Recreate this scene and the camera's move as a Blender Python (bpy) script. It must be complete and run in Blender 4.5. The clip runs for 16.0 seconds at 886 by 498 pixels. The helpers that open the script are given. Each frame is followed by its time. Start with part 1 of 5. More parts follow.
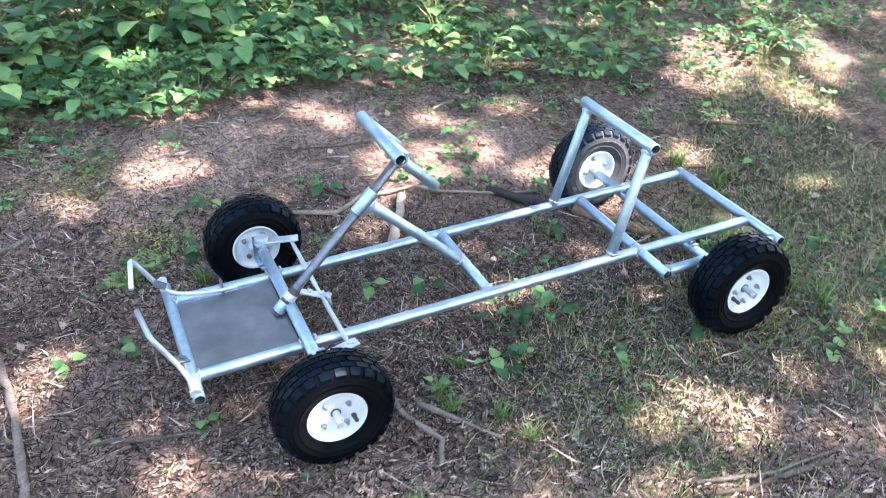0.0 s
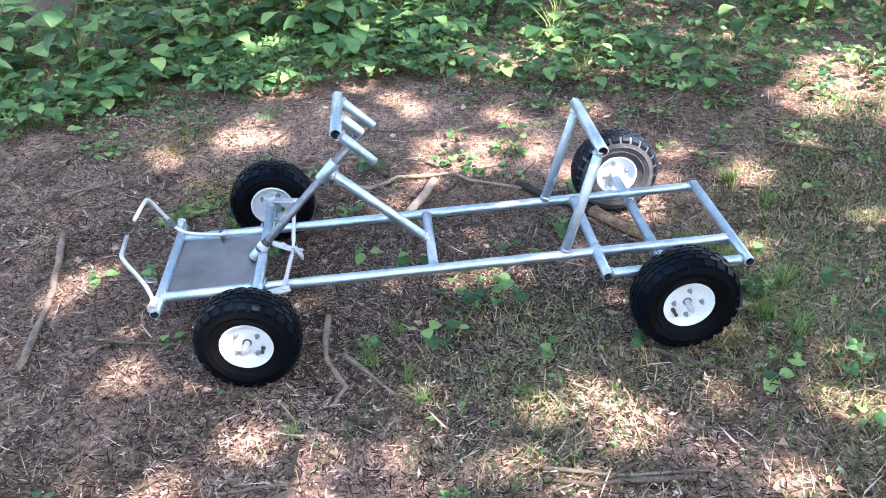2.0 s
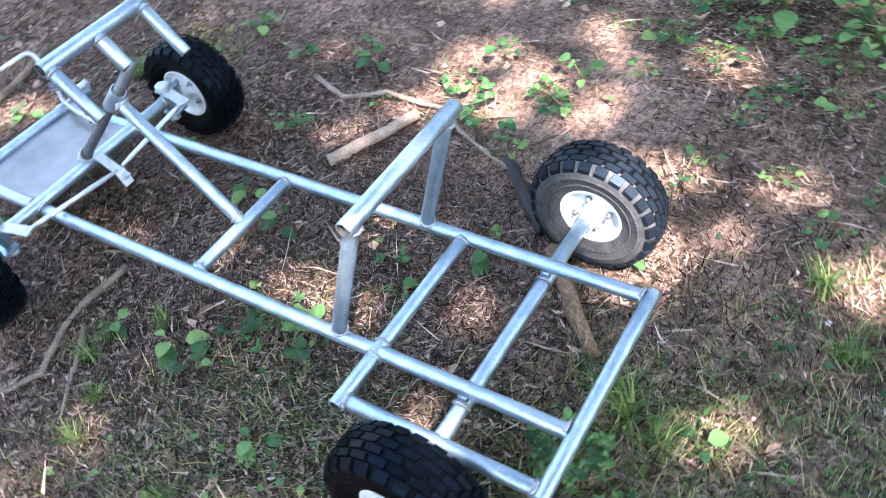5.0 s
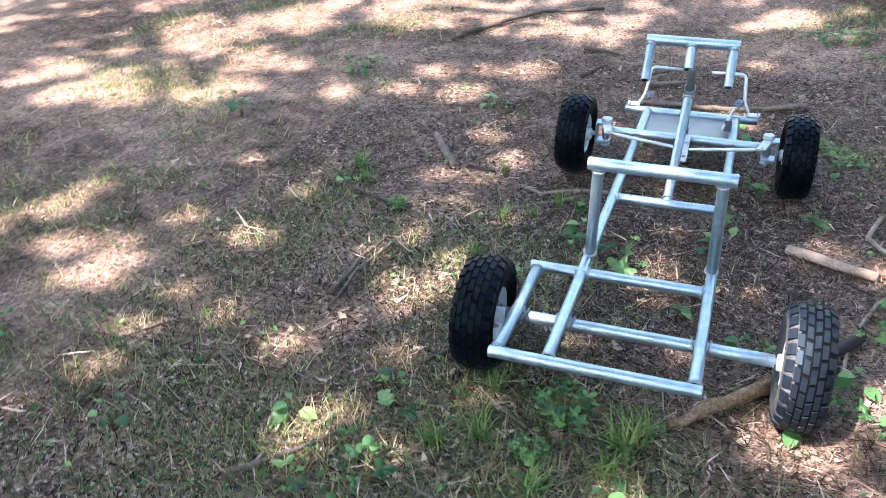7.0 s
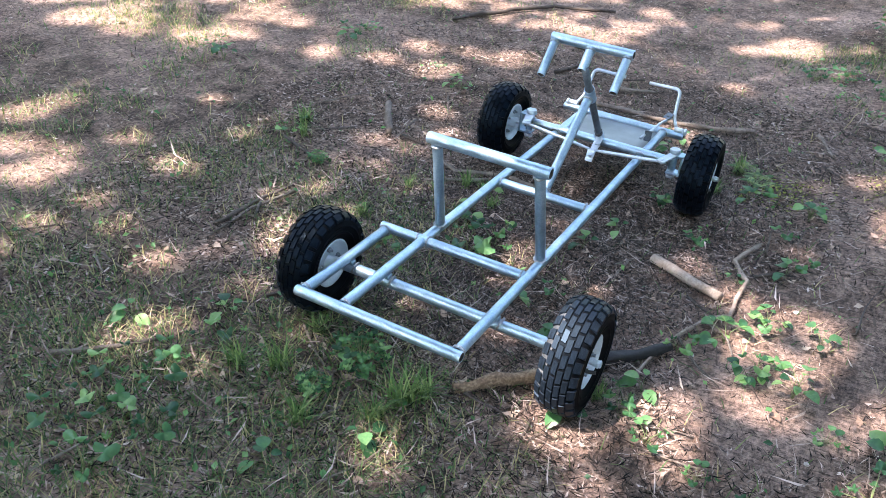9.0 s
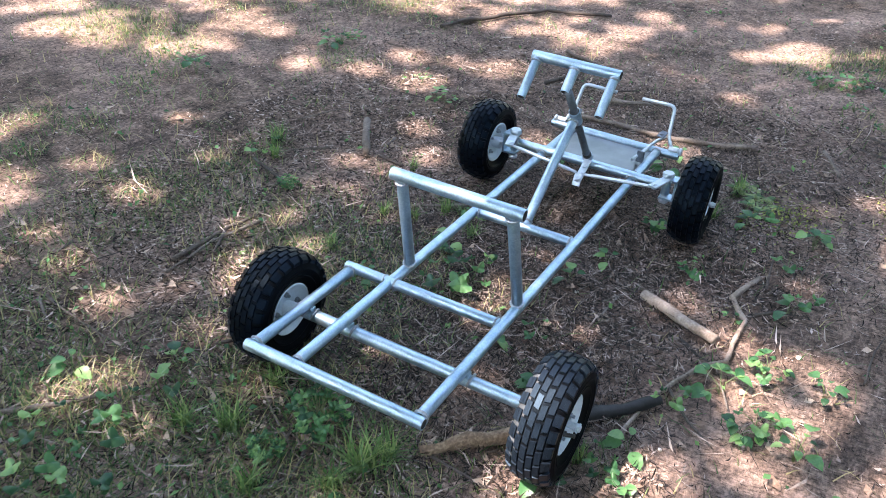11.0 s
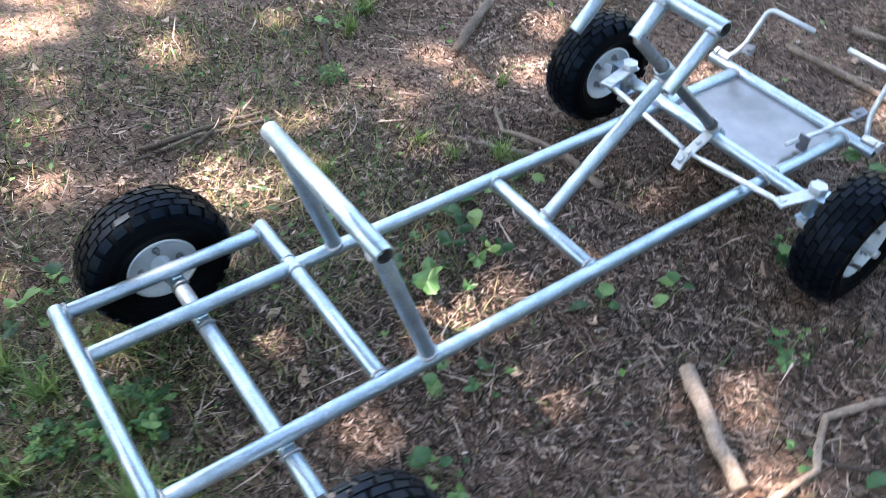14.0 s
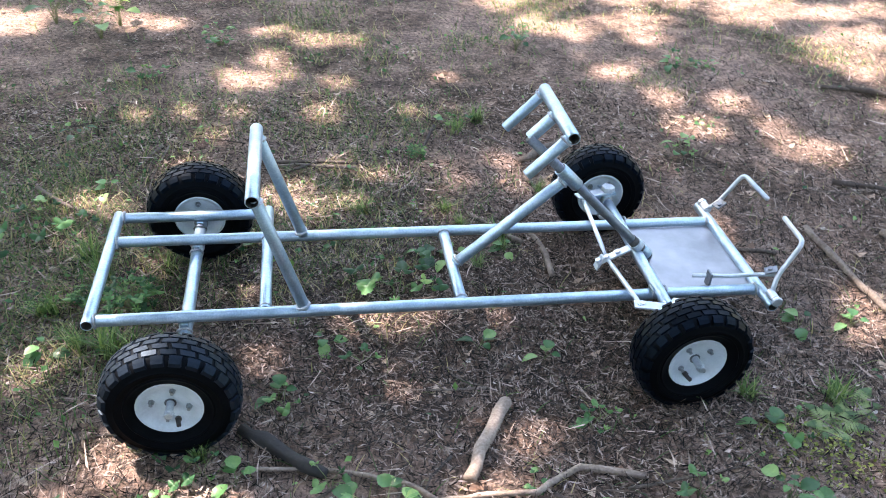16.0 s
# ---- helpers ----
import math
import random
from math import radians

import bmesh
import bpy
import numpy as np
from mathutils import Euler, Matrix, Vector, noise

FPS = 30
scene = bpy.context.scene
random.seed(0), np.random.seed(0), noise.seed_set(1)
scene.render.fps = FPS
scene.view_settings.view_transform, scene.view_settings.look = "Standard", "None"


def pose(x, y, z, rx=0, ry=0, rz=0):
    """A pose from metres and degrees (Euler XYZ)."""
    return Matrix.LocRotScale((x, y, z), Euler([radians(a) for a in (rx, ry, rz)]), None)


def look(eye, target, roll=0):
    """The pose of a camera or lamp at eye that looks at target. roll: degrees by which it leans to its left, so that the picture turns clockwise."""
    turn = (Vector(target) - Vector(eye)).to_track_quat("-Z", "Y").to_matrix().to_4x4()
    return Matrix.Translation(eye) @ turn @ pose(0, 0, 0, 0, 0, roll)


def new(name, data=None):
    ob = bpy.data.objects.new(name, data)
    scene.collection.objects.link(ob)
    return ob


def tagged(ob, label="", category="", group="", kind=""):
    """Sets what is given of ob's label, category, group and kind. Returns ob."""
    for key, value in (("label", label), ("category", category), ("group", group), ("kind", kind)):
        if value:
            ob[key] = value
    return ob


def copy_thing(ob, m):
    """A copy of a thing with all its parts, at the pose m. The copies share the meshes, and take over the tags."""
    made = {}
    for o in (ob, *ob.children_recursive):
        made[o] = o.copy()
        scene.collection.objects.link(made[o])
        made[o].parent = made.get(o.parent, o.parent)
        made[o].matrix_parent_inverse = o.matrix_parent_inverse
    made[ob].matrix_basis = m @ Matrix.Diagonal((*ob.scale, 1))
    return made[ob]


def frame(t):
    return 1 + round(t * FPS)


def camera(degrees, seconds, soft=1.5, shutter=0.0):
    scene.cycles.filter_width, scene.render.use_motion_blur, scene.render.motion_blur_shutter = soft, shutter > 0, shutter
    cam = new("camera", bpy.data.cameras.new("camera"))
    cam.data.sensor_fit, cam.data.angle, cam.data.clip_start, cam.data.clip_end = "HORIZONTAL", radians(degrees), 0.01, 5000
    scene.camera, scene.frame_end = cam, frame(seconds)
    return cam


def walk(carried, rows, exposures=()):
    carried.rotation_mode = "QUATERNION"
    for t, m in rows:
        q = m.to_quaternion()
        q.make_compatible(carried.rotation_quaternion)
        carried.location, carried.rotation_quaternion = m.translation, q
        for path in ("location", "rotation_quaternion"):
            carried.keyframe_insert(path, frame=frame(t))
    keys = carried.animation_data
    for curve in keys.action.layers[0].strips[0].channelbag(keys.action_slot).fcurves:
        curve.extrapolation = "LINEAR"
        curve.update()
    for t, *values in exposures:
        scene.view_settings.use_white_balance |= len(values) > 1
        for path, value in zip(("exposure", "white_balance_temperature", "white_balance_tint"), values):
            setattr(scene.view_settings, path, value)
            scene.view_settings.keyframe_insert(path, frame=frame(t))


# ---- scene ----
cam = camera(55.1, 16.0, 0.7, 0.3)
PATH = [
    (0, (1.234, 1.464, 1.271), (0.558, -0.057, 0.162), -0.7),
    (0.5, (0.995, 1.55, 1.26), (0.507, -0.07, 0.195), -1.7),
    (1, (0.786, 1.715, 1.253), (0.482, 0.061, 0.17), -1.7),
    (1.5, (0.688, 1.754, 1.255), (0.507, 0.075, 0.182), -4.0),
    (2, (0.577, 1.82, 1.266), (0.506, 0.128, 0.202), -4.7),
    (2.5, (0.441, 1.763, 1.246), (0.427, 0.08, 0.167), -5.1),
    (3, (0.284, 1.64, 1.234), (0.433, -0.024, 0.134), -7.6),
    (3.5, (0.057, 1.546, 1.232), (0.359, -0.044, 0.057), -8.6),
    (3.7, (0.001, 1.483, 1.241), (0.293, -0.094, 0.046), -8.4),
    (5.8, (-0.874, 0.246, 1.128), (0.504, -0.18, -0.258), -10.0),
    (6, (-0.985, 0.181, 1.142), (0.514, -0.061, -0.16), -6.7),
    (6.5, (-1.286, 0.043, 1.116), (0.4, 0.286, 0.068), -5.3),
    (7, (-1.438, -0.124, 1.122), (0.191, 0.473, 0.127), -1.1),
    (7.5, (-1.477, -0.279, 1.14), (0.128, 0.35, 0.127), 0.2),
    (8, (-1.425, -0.434, 1.15), (0.166, 0.257, 0.154), 1.8),
    (8.2, (-1.384, -0.513, 1.142), (0.197, 0.185, 0.133), 4.7),
    (10.3, (-1.329, -0.719, 1.194), (0.146, 0.117, 0.132), 3.6),
    (10.5, (-1.298, -0.715, 1.192), (0.188, 0.1, 0.131), 4.1),
    (11, (-1.147, -0.647, 1.172), (0.368, 0.132, 0.125), 4.7),
    (11.5, (-1.053, -0.618, 1.161), (0.418, 0.139, 0.037), 4.5),
    (12, (-1.034, -0.645, 1.165), (0.402, 0.121, 0.003), 4.0),
    (12.5, (-0.987, -0.636, 1.156), (0.4, 0.166, -0.042), 2.8),
    (13, (-0.838, -0.62, 1.14), (0.441, 0.27, -0.114), 1.5),
    (13.5, (-0.513, -0.683, 1.115), (0.477, 0.342, -0.288), 1.1),
    (14, (-0.229, -0.739, 1.104), (0.635, 0.403, -0.292), 2.7),
    (14.5, (-0.021, -0.9, 1.115), (0.65, 0.491, -0.155), 5.1),
    (15, (0.072, -1.14, 1.175), (0.564, 0.356, -0.058), 4.8),
    (15.5, (0.099, -1.325, 1.204), (0.543, 0.219, 0.013), 3.7),
    (16, (0.232, -1.458, 1.213), (0.54, 0.164, 0.083), 3.9),
]
# seconds, stops, kelvin, tint
EXPOSURES = [(0.0, 3.90, 7500, 16), (0.5, 3.77, 7500, 16), (1.0, 3.85, 8750, 22), (1.5, 3.85, 7300, 15), (2.0, 3.85, 7800, 20), (2.5, 3.85, 7500, 17), (3.0, 3.77, 7500, 17), (3.7, 3.85, 7500, 19),
             (6.0, 3.71, 7700, 15), (6.5, 3.62, 7500, 13), (7.0, 3.56, 7700, 15), (8.2, 3.46, 7400, 13), (10.5, 3.34, 7700, 14), (11.5, 3.32, 7500, 13), (12.5, 3.52, 8000, 16), (13.5, 3.65, 8400, 19),
             (14.0, 3.65, 8200, 17), (14.5, 3.63, 8000, 15), (15.5, 3.65, 8400, 19), (16.0, 3.60, 8000, 16)]
# the kart's own frame, nose a little down on level ground
KART = pose(0, 0, 0.008, 0, 1.982, 0)
walk(cam, [(t, KART @ look(e, g, r)) for t, e, g, r in PATH], EXPOSURES)

# ---------------------------------------------------------------- light
TO_SUN = Vector((-0.42, 0.36, 0.84)).normalized()
world = bpy.data.worlds.new("woodland_sky")
scene.world = world
world.use_nodes = True
wn = world.node_tree.nodes
sky = wn.new("ShaderNodeTexSky")
sky.sky_type = 'NISHITA'
sky.sun_disc = False
sky.sun_elevation = math.asin(TO_SUN.z)
sky.sun_rotation = math.atan2(TO_SUN.x, TO_SUN.y)
wn["Background"].inputs["Strength"].default_value = 0.15
world.node_tree.links.new(sky.outputs[0], wn["Background"].inputs["Color"])
sun_data = bpy.data.lights.new("sun", 'SUN')
sun_data.energy = 2.9
sun_data.angle = radians(0.55)
sun_data.color = (1.0, 0.94, 0.985)
sun = new("sun", sun_data)
sun.matrix_world = look(TO_SUN * 30, (0, 0, 0))

# ---------------------------------------------------------------- materials


def material(name):
    m = bpy.data.materials.new(name)
    m.use_nodes = True
    nt = m.node_tree
    return m, nt, nt.nodes["Principled BSDF"]


def ramp(nt, fac, stops):
    n = nt.nodes.new("ShaderNodeValToRGB")
    els = n.color_ramp.elements
    while len(els) < len(stops):
        els.new(0.5)
    for el, (p, c) in zip(els, stops):
        el.position, el.color = p, (*c, 1)
    nt.links.new(fac, n.inputs[0])
    return n.outputs[0]


def noise_tex(nt, scale, detail=4, rough=0.6, stretch=None, turn=0.0, space="Object"):
    tc = nt.nodes.new("ShaderNodeTexCoord")
    n = nt.nodes.new("ShaderNodeTexNoise")
    n.inputs["Scale"].default_value, n.inputs["Detail"].default_value, n.inputs["Roughness"].default_value = scale, detail, rough
    src = tc.outputs[space]
    if stretch:
        mp = nt.nodes.new("ShaderNodeMapping")
        mp.inputs["Scale"].default_value = stretch
        mp.inputs["Rotation"].default_value = (0, 0, turn)
        nt.links.new(src, mp.inputs[0])
        src = mp.outputs[0]
    nt.links.new(src, n.inputs["Vector"])
    return n.outputs["Fac"]


def mix(nt, a, b, fac, mode='MIX'):
    n = nt.nodes.new("ShaderNodeMix")
    n.data_type, n.blend_type = 'RGBA', mode
    for sock, v in ((n.inputs[6], a), (n.inputs[7], b), (n.inputs[0], fac)):
        if isinstance(v, (tuple, float, int)):
            sock.default_value = (*v, 1) if isinstance(v, tuple) else v
        else:
            nt.links.new(v, sock)
    return n.outputs[2]


def bump(nt, height, strength, distance, bsdf):
    n = nt.nodes.new("ShaderNodeBump")
    n.inputs["Strength"].default_value, n.inputs["Distance"].default_value = strength, distance
    nt.links.new(height, n.inputs["Height"])
    nt.links.new(n.outputs[0], bsdf.inputs["Normal"])


def varied(name, stops, rough, metal=0.0, scale=40, grain=300, bump_d=0.0005, spread=0.5, island=False, spec=0.5):
    """A mottled surface: two scales of noise over a colour ramp, offset by a random value of each object or island."""
    m, nt, b = material(name)
    big, fine = noise_tex(nt, scale), noise_tex(nt, grain, 2)
    add = nt.nodes.new("ShaderNodeMath")
    add.operation = 'MULTIPLY_ADD'
    nt.links.new(fine, add.inputs[0])
    add.inputs[1].default_value = 0.45
    sub = nt.nodes.new("ShaderNodeMath")
    sub.operation = 'MULTIPLY_ADD'
    nt.links.new(big, sub.inputs[0])
    sub.inputs[1].default_value = 0.55
    if spread:
        rnd = nt.nodes.new("ShaderNodeNewGeometry").outputs["Random Per Island"] if island else nt.nodes.new("ShaderNodeObjectInfo").outputs["Random"]
        r2 = nt.nodes.new("ShaderNodeMath")
        r2.operation = 'MULTIPLY_ADD'
        nt.links.new(rnd, r2.inputs[0])
        r2.inputs[1].default_value, r2.inputs[2].default_value = spread, -spread / 2
        nt.links.new(r2.outputs[0], sub.inputs[2])
    else:
        sub.inputs[2].default_value = 0.0
    nt.links.new(sub.outputs[0], add.inputs[2])
    nt.links.new(ramp(nt, add.outputs[0], stops), b.inputs["Base Color"])
    b.inputs["Roughness"].default_value, b.inputs["Metallic"].default_value = rough, metal
    b.inputs["Specular IOR Level"].default_value = spec
    bump(nt, add.outputs[0], 0.6, bump_d, b)
    return m


def leaf_mat(name, stops, island=False, gloss=0.45, through_light=0.35):
    m, nt, b = material(name)
    rnd = nt.nodes.new("ShaderNodeNewGeometry").outputs["Random Per Island"] if island else nt.nodes.new("ShaderNodeObjectInfo").outputs["Random"]
    n = noise_tex(nt, 60, 3)
    add = nt.nodes.new("ShaderNodeMath")
    add.operation = 'MULTIPLY_ADD'
    nt.links.new(n, add.inputs[0])
    add.inputs[1].default_value = 0.35
    sc = nt.nodes.new("ShaderNodeMath")
    sc.operation = 'MULTIPLY_ADD'
    nt.links.new(rnd, sc.inputs[0])
    sc.inputs[1].default_value, sc.inputs[2].default_value = 0.8, -0.08
    nt.links.new(sc.outputs[0], add.inputs[2])
    col = ramp(nt, add.outputs[0], stops)
    nt.links.new(col, b.inputs["Base Color"])
    b.inputs["Roughness"].default_value = gloss
    b.inputs["Specular IOR Level"].default_value = 0.28
    tr = nt.nodes.new("ShaderNodeBsdfTranslucent")
    nt.links.new(mix(nt, col, (1.2, 1.35, 0.6), 1.0, 'MULTIPLY'), tr.inputs["Color"])
    ms = nt.nodes.new("ShaderNodeMixShader")
    ms.inputs[0].default_value = through_light
    nt.links.new(b.outputs[0], ms.inputs[1])
    nt.links.new(tr.outputs[0], ms.inputs[2])
    nt.links.new(ms.outputs[0], nt.nodes["Material Output"].inputs["Surface"])
    bump(nt, n, 0.3, 0.001, b)
    return m


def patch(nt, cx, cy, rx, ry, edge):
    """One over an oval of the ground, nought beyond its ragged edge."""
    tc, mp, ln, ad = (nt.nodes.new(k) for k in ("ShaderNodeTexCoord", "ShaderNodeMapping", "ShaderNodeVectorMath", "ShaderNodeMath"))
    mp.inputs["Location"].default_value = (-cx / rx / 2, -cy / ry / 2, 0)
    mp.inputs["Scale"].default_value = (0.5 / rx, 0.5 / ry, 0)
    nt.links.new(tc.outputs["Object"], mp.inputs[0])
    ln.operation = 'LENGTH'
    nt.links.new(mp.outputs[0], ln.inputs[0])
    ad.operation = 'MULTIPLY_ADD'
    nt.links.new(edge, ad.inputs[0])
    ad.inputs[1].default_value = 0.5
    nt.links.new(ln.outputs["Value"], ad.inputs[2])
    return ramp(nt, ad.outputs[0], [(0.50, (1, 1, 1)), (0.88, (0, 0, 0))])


def ground_mat():
    m, nt, b = material("forest_soil")
    big, mid, fine = noise_tex(nt, 1.3, 5), noise_tex(nt, 9, 6, 0.7), noise_tex(nt, 70, 6, 0.8)
    fib = noise_tex(nt, 40, 4, 0.7, (1, 5, 1), 0.6)
    fib2 = noise_tex(nt, 40, 4, 0.7, (6, 1, 1), 0.3)
    # near-black stops, here and below, paint in shade between the litter bits
    soil = ramp(nt, mid, [(0.36, (0.004, 0.003, 0.0024)), (0.48, (0.105, 0.072, 0.056)), (0.66, (0.32, 0.225, 0.180))])
    dry = ramp(nt, big, [(0.42, (0.035, 0.0235, 0.018)), (0.62, (0.47, 0.335, 0.29))])
    col = mix(nt, soil, dry, 0.35)
    straw = ramp(nt, fib, [(0.45, (0, 0, 0)), (0.62, (1, 1, 1))])
    col = mix(nt, col, (0.40, 0.30, 0.245), mix(nt, (0, 0, 0), straw, 0.28))
    dark = ramp(nt, fib2, [(0.52, (0, 0, 0)), (0.66, (1, 1, 1))])
    col = mix(nt, col, (0.012, 0.008, 0.006), mix(nt, (0, 0, 0), dark, 0.8))
    grit_shade = ramp(nt, fine, [(0.36, (0.12, 0.12, 0.12)), (0.5, (0.9, 0.88, 0.86)), (0.64, (1.7, 1.62, 1.55))])
    col = mix(nt, col, grit_shade, 0.8, 'MULTIPLY')
    # one ragged oval of soil round the kart's middle is multiplied darker
    dark_oval = patch(nt, 0.66, -0.14, 0.62, 0.50, big)
    col = mix(nt, col, mix(nt, col, (0.60, 0.565, 0.54), 1.0, 'MULTIPLY'), dark_oval)
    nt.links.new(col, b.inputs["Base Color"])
    b.inputs["Roughness"].default_value = 0.95
    b.inputs["Specular IOR Level"].default_value = 0.2
    h = mix(nt, mix(nt, fine, mid, 0.5), mix(nt, fib, fib2, 0.5), 0.5)
    bump(nt, h, 1.0, 0.02, b)
    return m


def plate_mat():
    m, nt, b = material("dull_sheet_steel")
    scr = noise_tex(nt, 30, 5, 0.7, (1, 14, 1))
    cloud = noise_tex(nt, 14, 4)
    nt.links.new(ramp(nt, cloud, [(0.3, (0.17, 0.178, 0.19)), (0.7, (0.26, 0.27, 0.285))]), b.inputs["Base Color"])
    nt.links.new(ramp(nt, mix(nt, scr, cloud, 0.5), [(0.3, (0.27, 0.27, 0.27)), (0.7, (0.34, 0.34, 0.34))]), b.inputs["Roughness"])
    b.inputs["Metallic"].default_value = 0.85
    bump(nt, scr, 0.03, 0.0002, b)
    return m


SOIL = ground_mat()
TUBE = varied("galvanised_tube", [(0.3, (0.21, 0.31, 0.40)), (0.5, (0.305, 0.43, 0.53)), (0.72, (0.44, 0.575, 0.665))], 0.40, 0.86, 34, 300, 0.00025, 0.10)
DARK_STEEL = varied("dark_rod_steel", [(0.3, (0.055, 0.068, 0.082)), (0.7, (0.15, 0.175, 0.20))], 0.38, 0.7, 60, 400, 0.0003, 0.1)
ZINC = varied("zinc_hardware", [(0.3, (0.32, 0.38, 0.43)), (0.7, (0.54, 0.60, 0.64))], 0.40, 0.6, 80, 500, 0.0003, 0.1)
WELD = varied("weld_bead", [(0.3, (0.16, 0.18, 0.20)), (0.7, (0.40, 0.44, 0.47))], 0.45, 0.6, 150, 600, 0.001, 0.2)
BORE = varied("tube_bore", [(0.3, (0.03, 0.03, 0.03)), (0.7, (0.08, 0.08, 0.08))], 0.7, 0.3, 80, 400, 0.0003, 0.0)
PLATE = plate_mat()
RUBBER = varied("tyre_rubber", [(0.3, (0.0014, 0.0016, 0.002)), (0.6, (0.0028, 0.0032, 0.004)), (0.9, (0.009, 0.010, 0.011))], 0.5, 0.0, 30, 260, 0.0006, 0.05, spec=0.05)
DUST_WALL = varied("dusty_side_wall", [(0.3, (0.016, 0.020, 0.024)), (0.55, (0.046, 0.051, 0.056)), (0.8, (0.13, 0.137, 0.143))], 0.6, 0.0, 34, 220, 0.0006, 0.05, spec=0.2)
BOLT_STEEL = varied("grey_bolt_steel", [(0.3, (0.15, 0.175, 0.20)), (0.7, (0.32, 0.36, 0.39))], 0.35, 0.6, 80, 500, 0.0003, 0.1)
TUFT = leaf_mat("tuft_blade", [(0.05, (0.035, 0.085, 0.03)), (0.5, (0.09, 0.165, 0.06)), (0.95, (0.24, 0.31, 0.13))], island=True)
# darker than the canopy leaf: the wood's inner shade is put into its colour
SHADED_LEAF = leaf_mat("shaded_wood_leaf", [(0.1, (0.012, 0.030, 0.012)), (0.9, (0.035, 0.075, 0.026))], island=True, through_light=0.15)
PALE_STICK = varied("bare_pale_wood", [(0.25, (0.07, 0.053, 0.042)), (0.5, (0.22, 0.172, 0.138)), (0.8, (0.42, 0.35, 0.295))], 0.85, 0.0, 30, 190, 0.003, 0.1)
# two tread rubbers: the blue in their base colour stands in for sky sheen
SHEEN_TREAD = varied("worn_sheen_rubber", [(0.3, (0.0008, 0.0019, 0.0038)), (0.6, (0.0016, 0.0035, 0.0066)), (0.9, (0.005, 0.0088, 0.0145))], 0.34, 0.0, 18, 200, 0.0006, 0.05, spec=0.08)
SHEEN_RUBBER = varied("sky_sheen_rubber", [(0.3, (0.0034, 0.0058, 0.0094)), (0.6, (0.0074, 0.0114, 0.0170)), (0.9, (0.028, 0.036, 0.045))], 0.42, 0.0, 22, 200, 0.0006, 0.05, spec=0.14)
WHITE = varied("white_rim_paint", [(0.2, (0.35, 0.42, 0.465)), (0.5, (0.46, 0.535, 0.58)), (0.8, (0.55, 0.615, 0.65))], 0.35, 0.0, 30, 220, 0.0002, 0.05)
RED = varied("red_sticker", [(0.3, (0.40, 0.06, 0.05)), (0.7, (0.62, 0.16, 0.12))], 0.5, 0.0, 60, 300, 0.0001, 0.0)
VALVE = varied("black_valve_rubber", [(0.3, (0.01, 0.01, 0.01)), (0.7, (0.03, 0.03, 0.03))], 0.5, 0.0, 60, 300, 0.0001, 0.0)
STICK = varied("weathered_stick", [(0.25, (0.021, 0.0155, 0.0125)), (0.5, (0.068, 0.052, 0.042)), (0.8, (0.195, 0.16, 0.133))], 0.88, 0.0, 30, 190, 0.0035, 0.35)
BARKY = varied("rotten_bark", [(0.3, (0.035, 0.022, 0.014)), (0.5, (0.14, 0.09, 0.055)), (0.72, (0.36, 0.26, 0.17))], 0.9, 0.0, 35, 150, 0.006, 0.1)
BURNT = varied("charred_wood", [(0.3, (0.004, 0.004, 0.0045)), (0.6, (0.013, 0.012, 0.0115)), (0.85, (0.055, 0.045, 0.038))], 0.75, 0.0, 30, 140, 0.004, 0.0)
TRUNK = varied("tree_bark", [(0.25, (0.05, 0.040, 0.033)), (0.5, (0.13, 0.108, 0.092)), (0.8, (0.26, 0.225, 0.20))], 0.9, 0.0, 9, 60, 0.012, 0.1)
CHIPS = varied("litter_bits", [(0.06, (0.003, 0.0022, 0.0018)), (0.35, (0.018, 0.0125, 0.010)), (0.50, (0.16, 0.114, 0.093)), (0.80, (0.31, 0.235, 0.20)), (0.98, (0.46, 0.38, 0.335))], 0.85, 0.0, 60, 300, 0.0006, 1.0, island=True, spec=0.2)
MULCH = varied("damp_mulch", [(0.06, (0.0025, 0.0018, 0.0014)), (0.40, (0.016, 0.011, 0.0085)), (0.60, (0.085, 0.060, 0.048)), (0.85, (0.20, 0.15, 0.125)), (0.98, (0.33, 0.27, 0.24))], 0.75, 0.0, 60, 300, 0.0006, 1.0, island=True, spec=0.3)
SHREDS = varied("dark_bark_shred", [(0.06, (0.002, 0.0014, 0.0011)), (0.60, (0.010, 0.007, 0.0055)), (0.95, (0.06, 0.045, 0.037))], 0.85, 0.0, 60, 300, 0.0006, 1.0, island=True, spec=0.15)
NEEDLES = varied("dry_needles", [(0.06, (0.02, 0.013, 0.009)), (0.5, (0.15, 0.107, 0.084)), (0.9, (0.42, 0.335, 0.285))], 0.8, 0.0, 60, 300, 0.0003, 1.0, island=True, spec=0.3)
DEAD = varied("dead_leaf", [(0.1, (0.08, 0.045, 0.030)), (0.45, (0.20, 0.125, 0.088)), (0.9, (0.46, 0.35, 0.27))], 0.75, 0.0, 40, 200, 0.0006, 0.8, island=True, spec=0.3)
PEBBLE = varied("pale_pebble", [(0.2, (0.35, 0.31, 0.27)), (0.8, (0.68, 0.64, 0.58))], 0.8, 0.0, 60, 200, 0.001, 0.5)
GREENS = [(0.05, (0.011, 0.047, 0.021)), (0.35, (0.031, 0.104, 0.042)), (0.65, (0.075, 0.187, 0.071)), (0.95, (0.20, 0.33, 0.128))]
LEAF = leaf_mat("broad_leaf", GREENS, gloss=0.36)
LEAF_MASS = leaf_mat("small_leaf", GREENS, island=True)
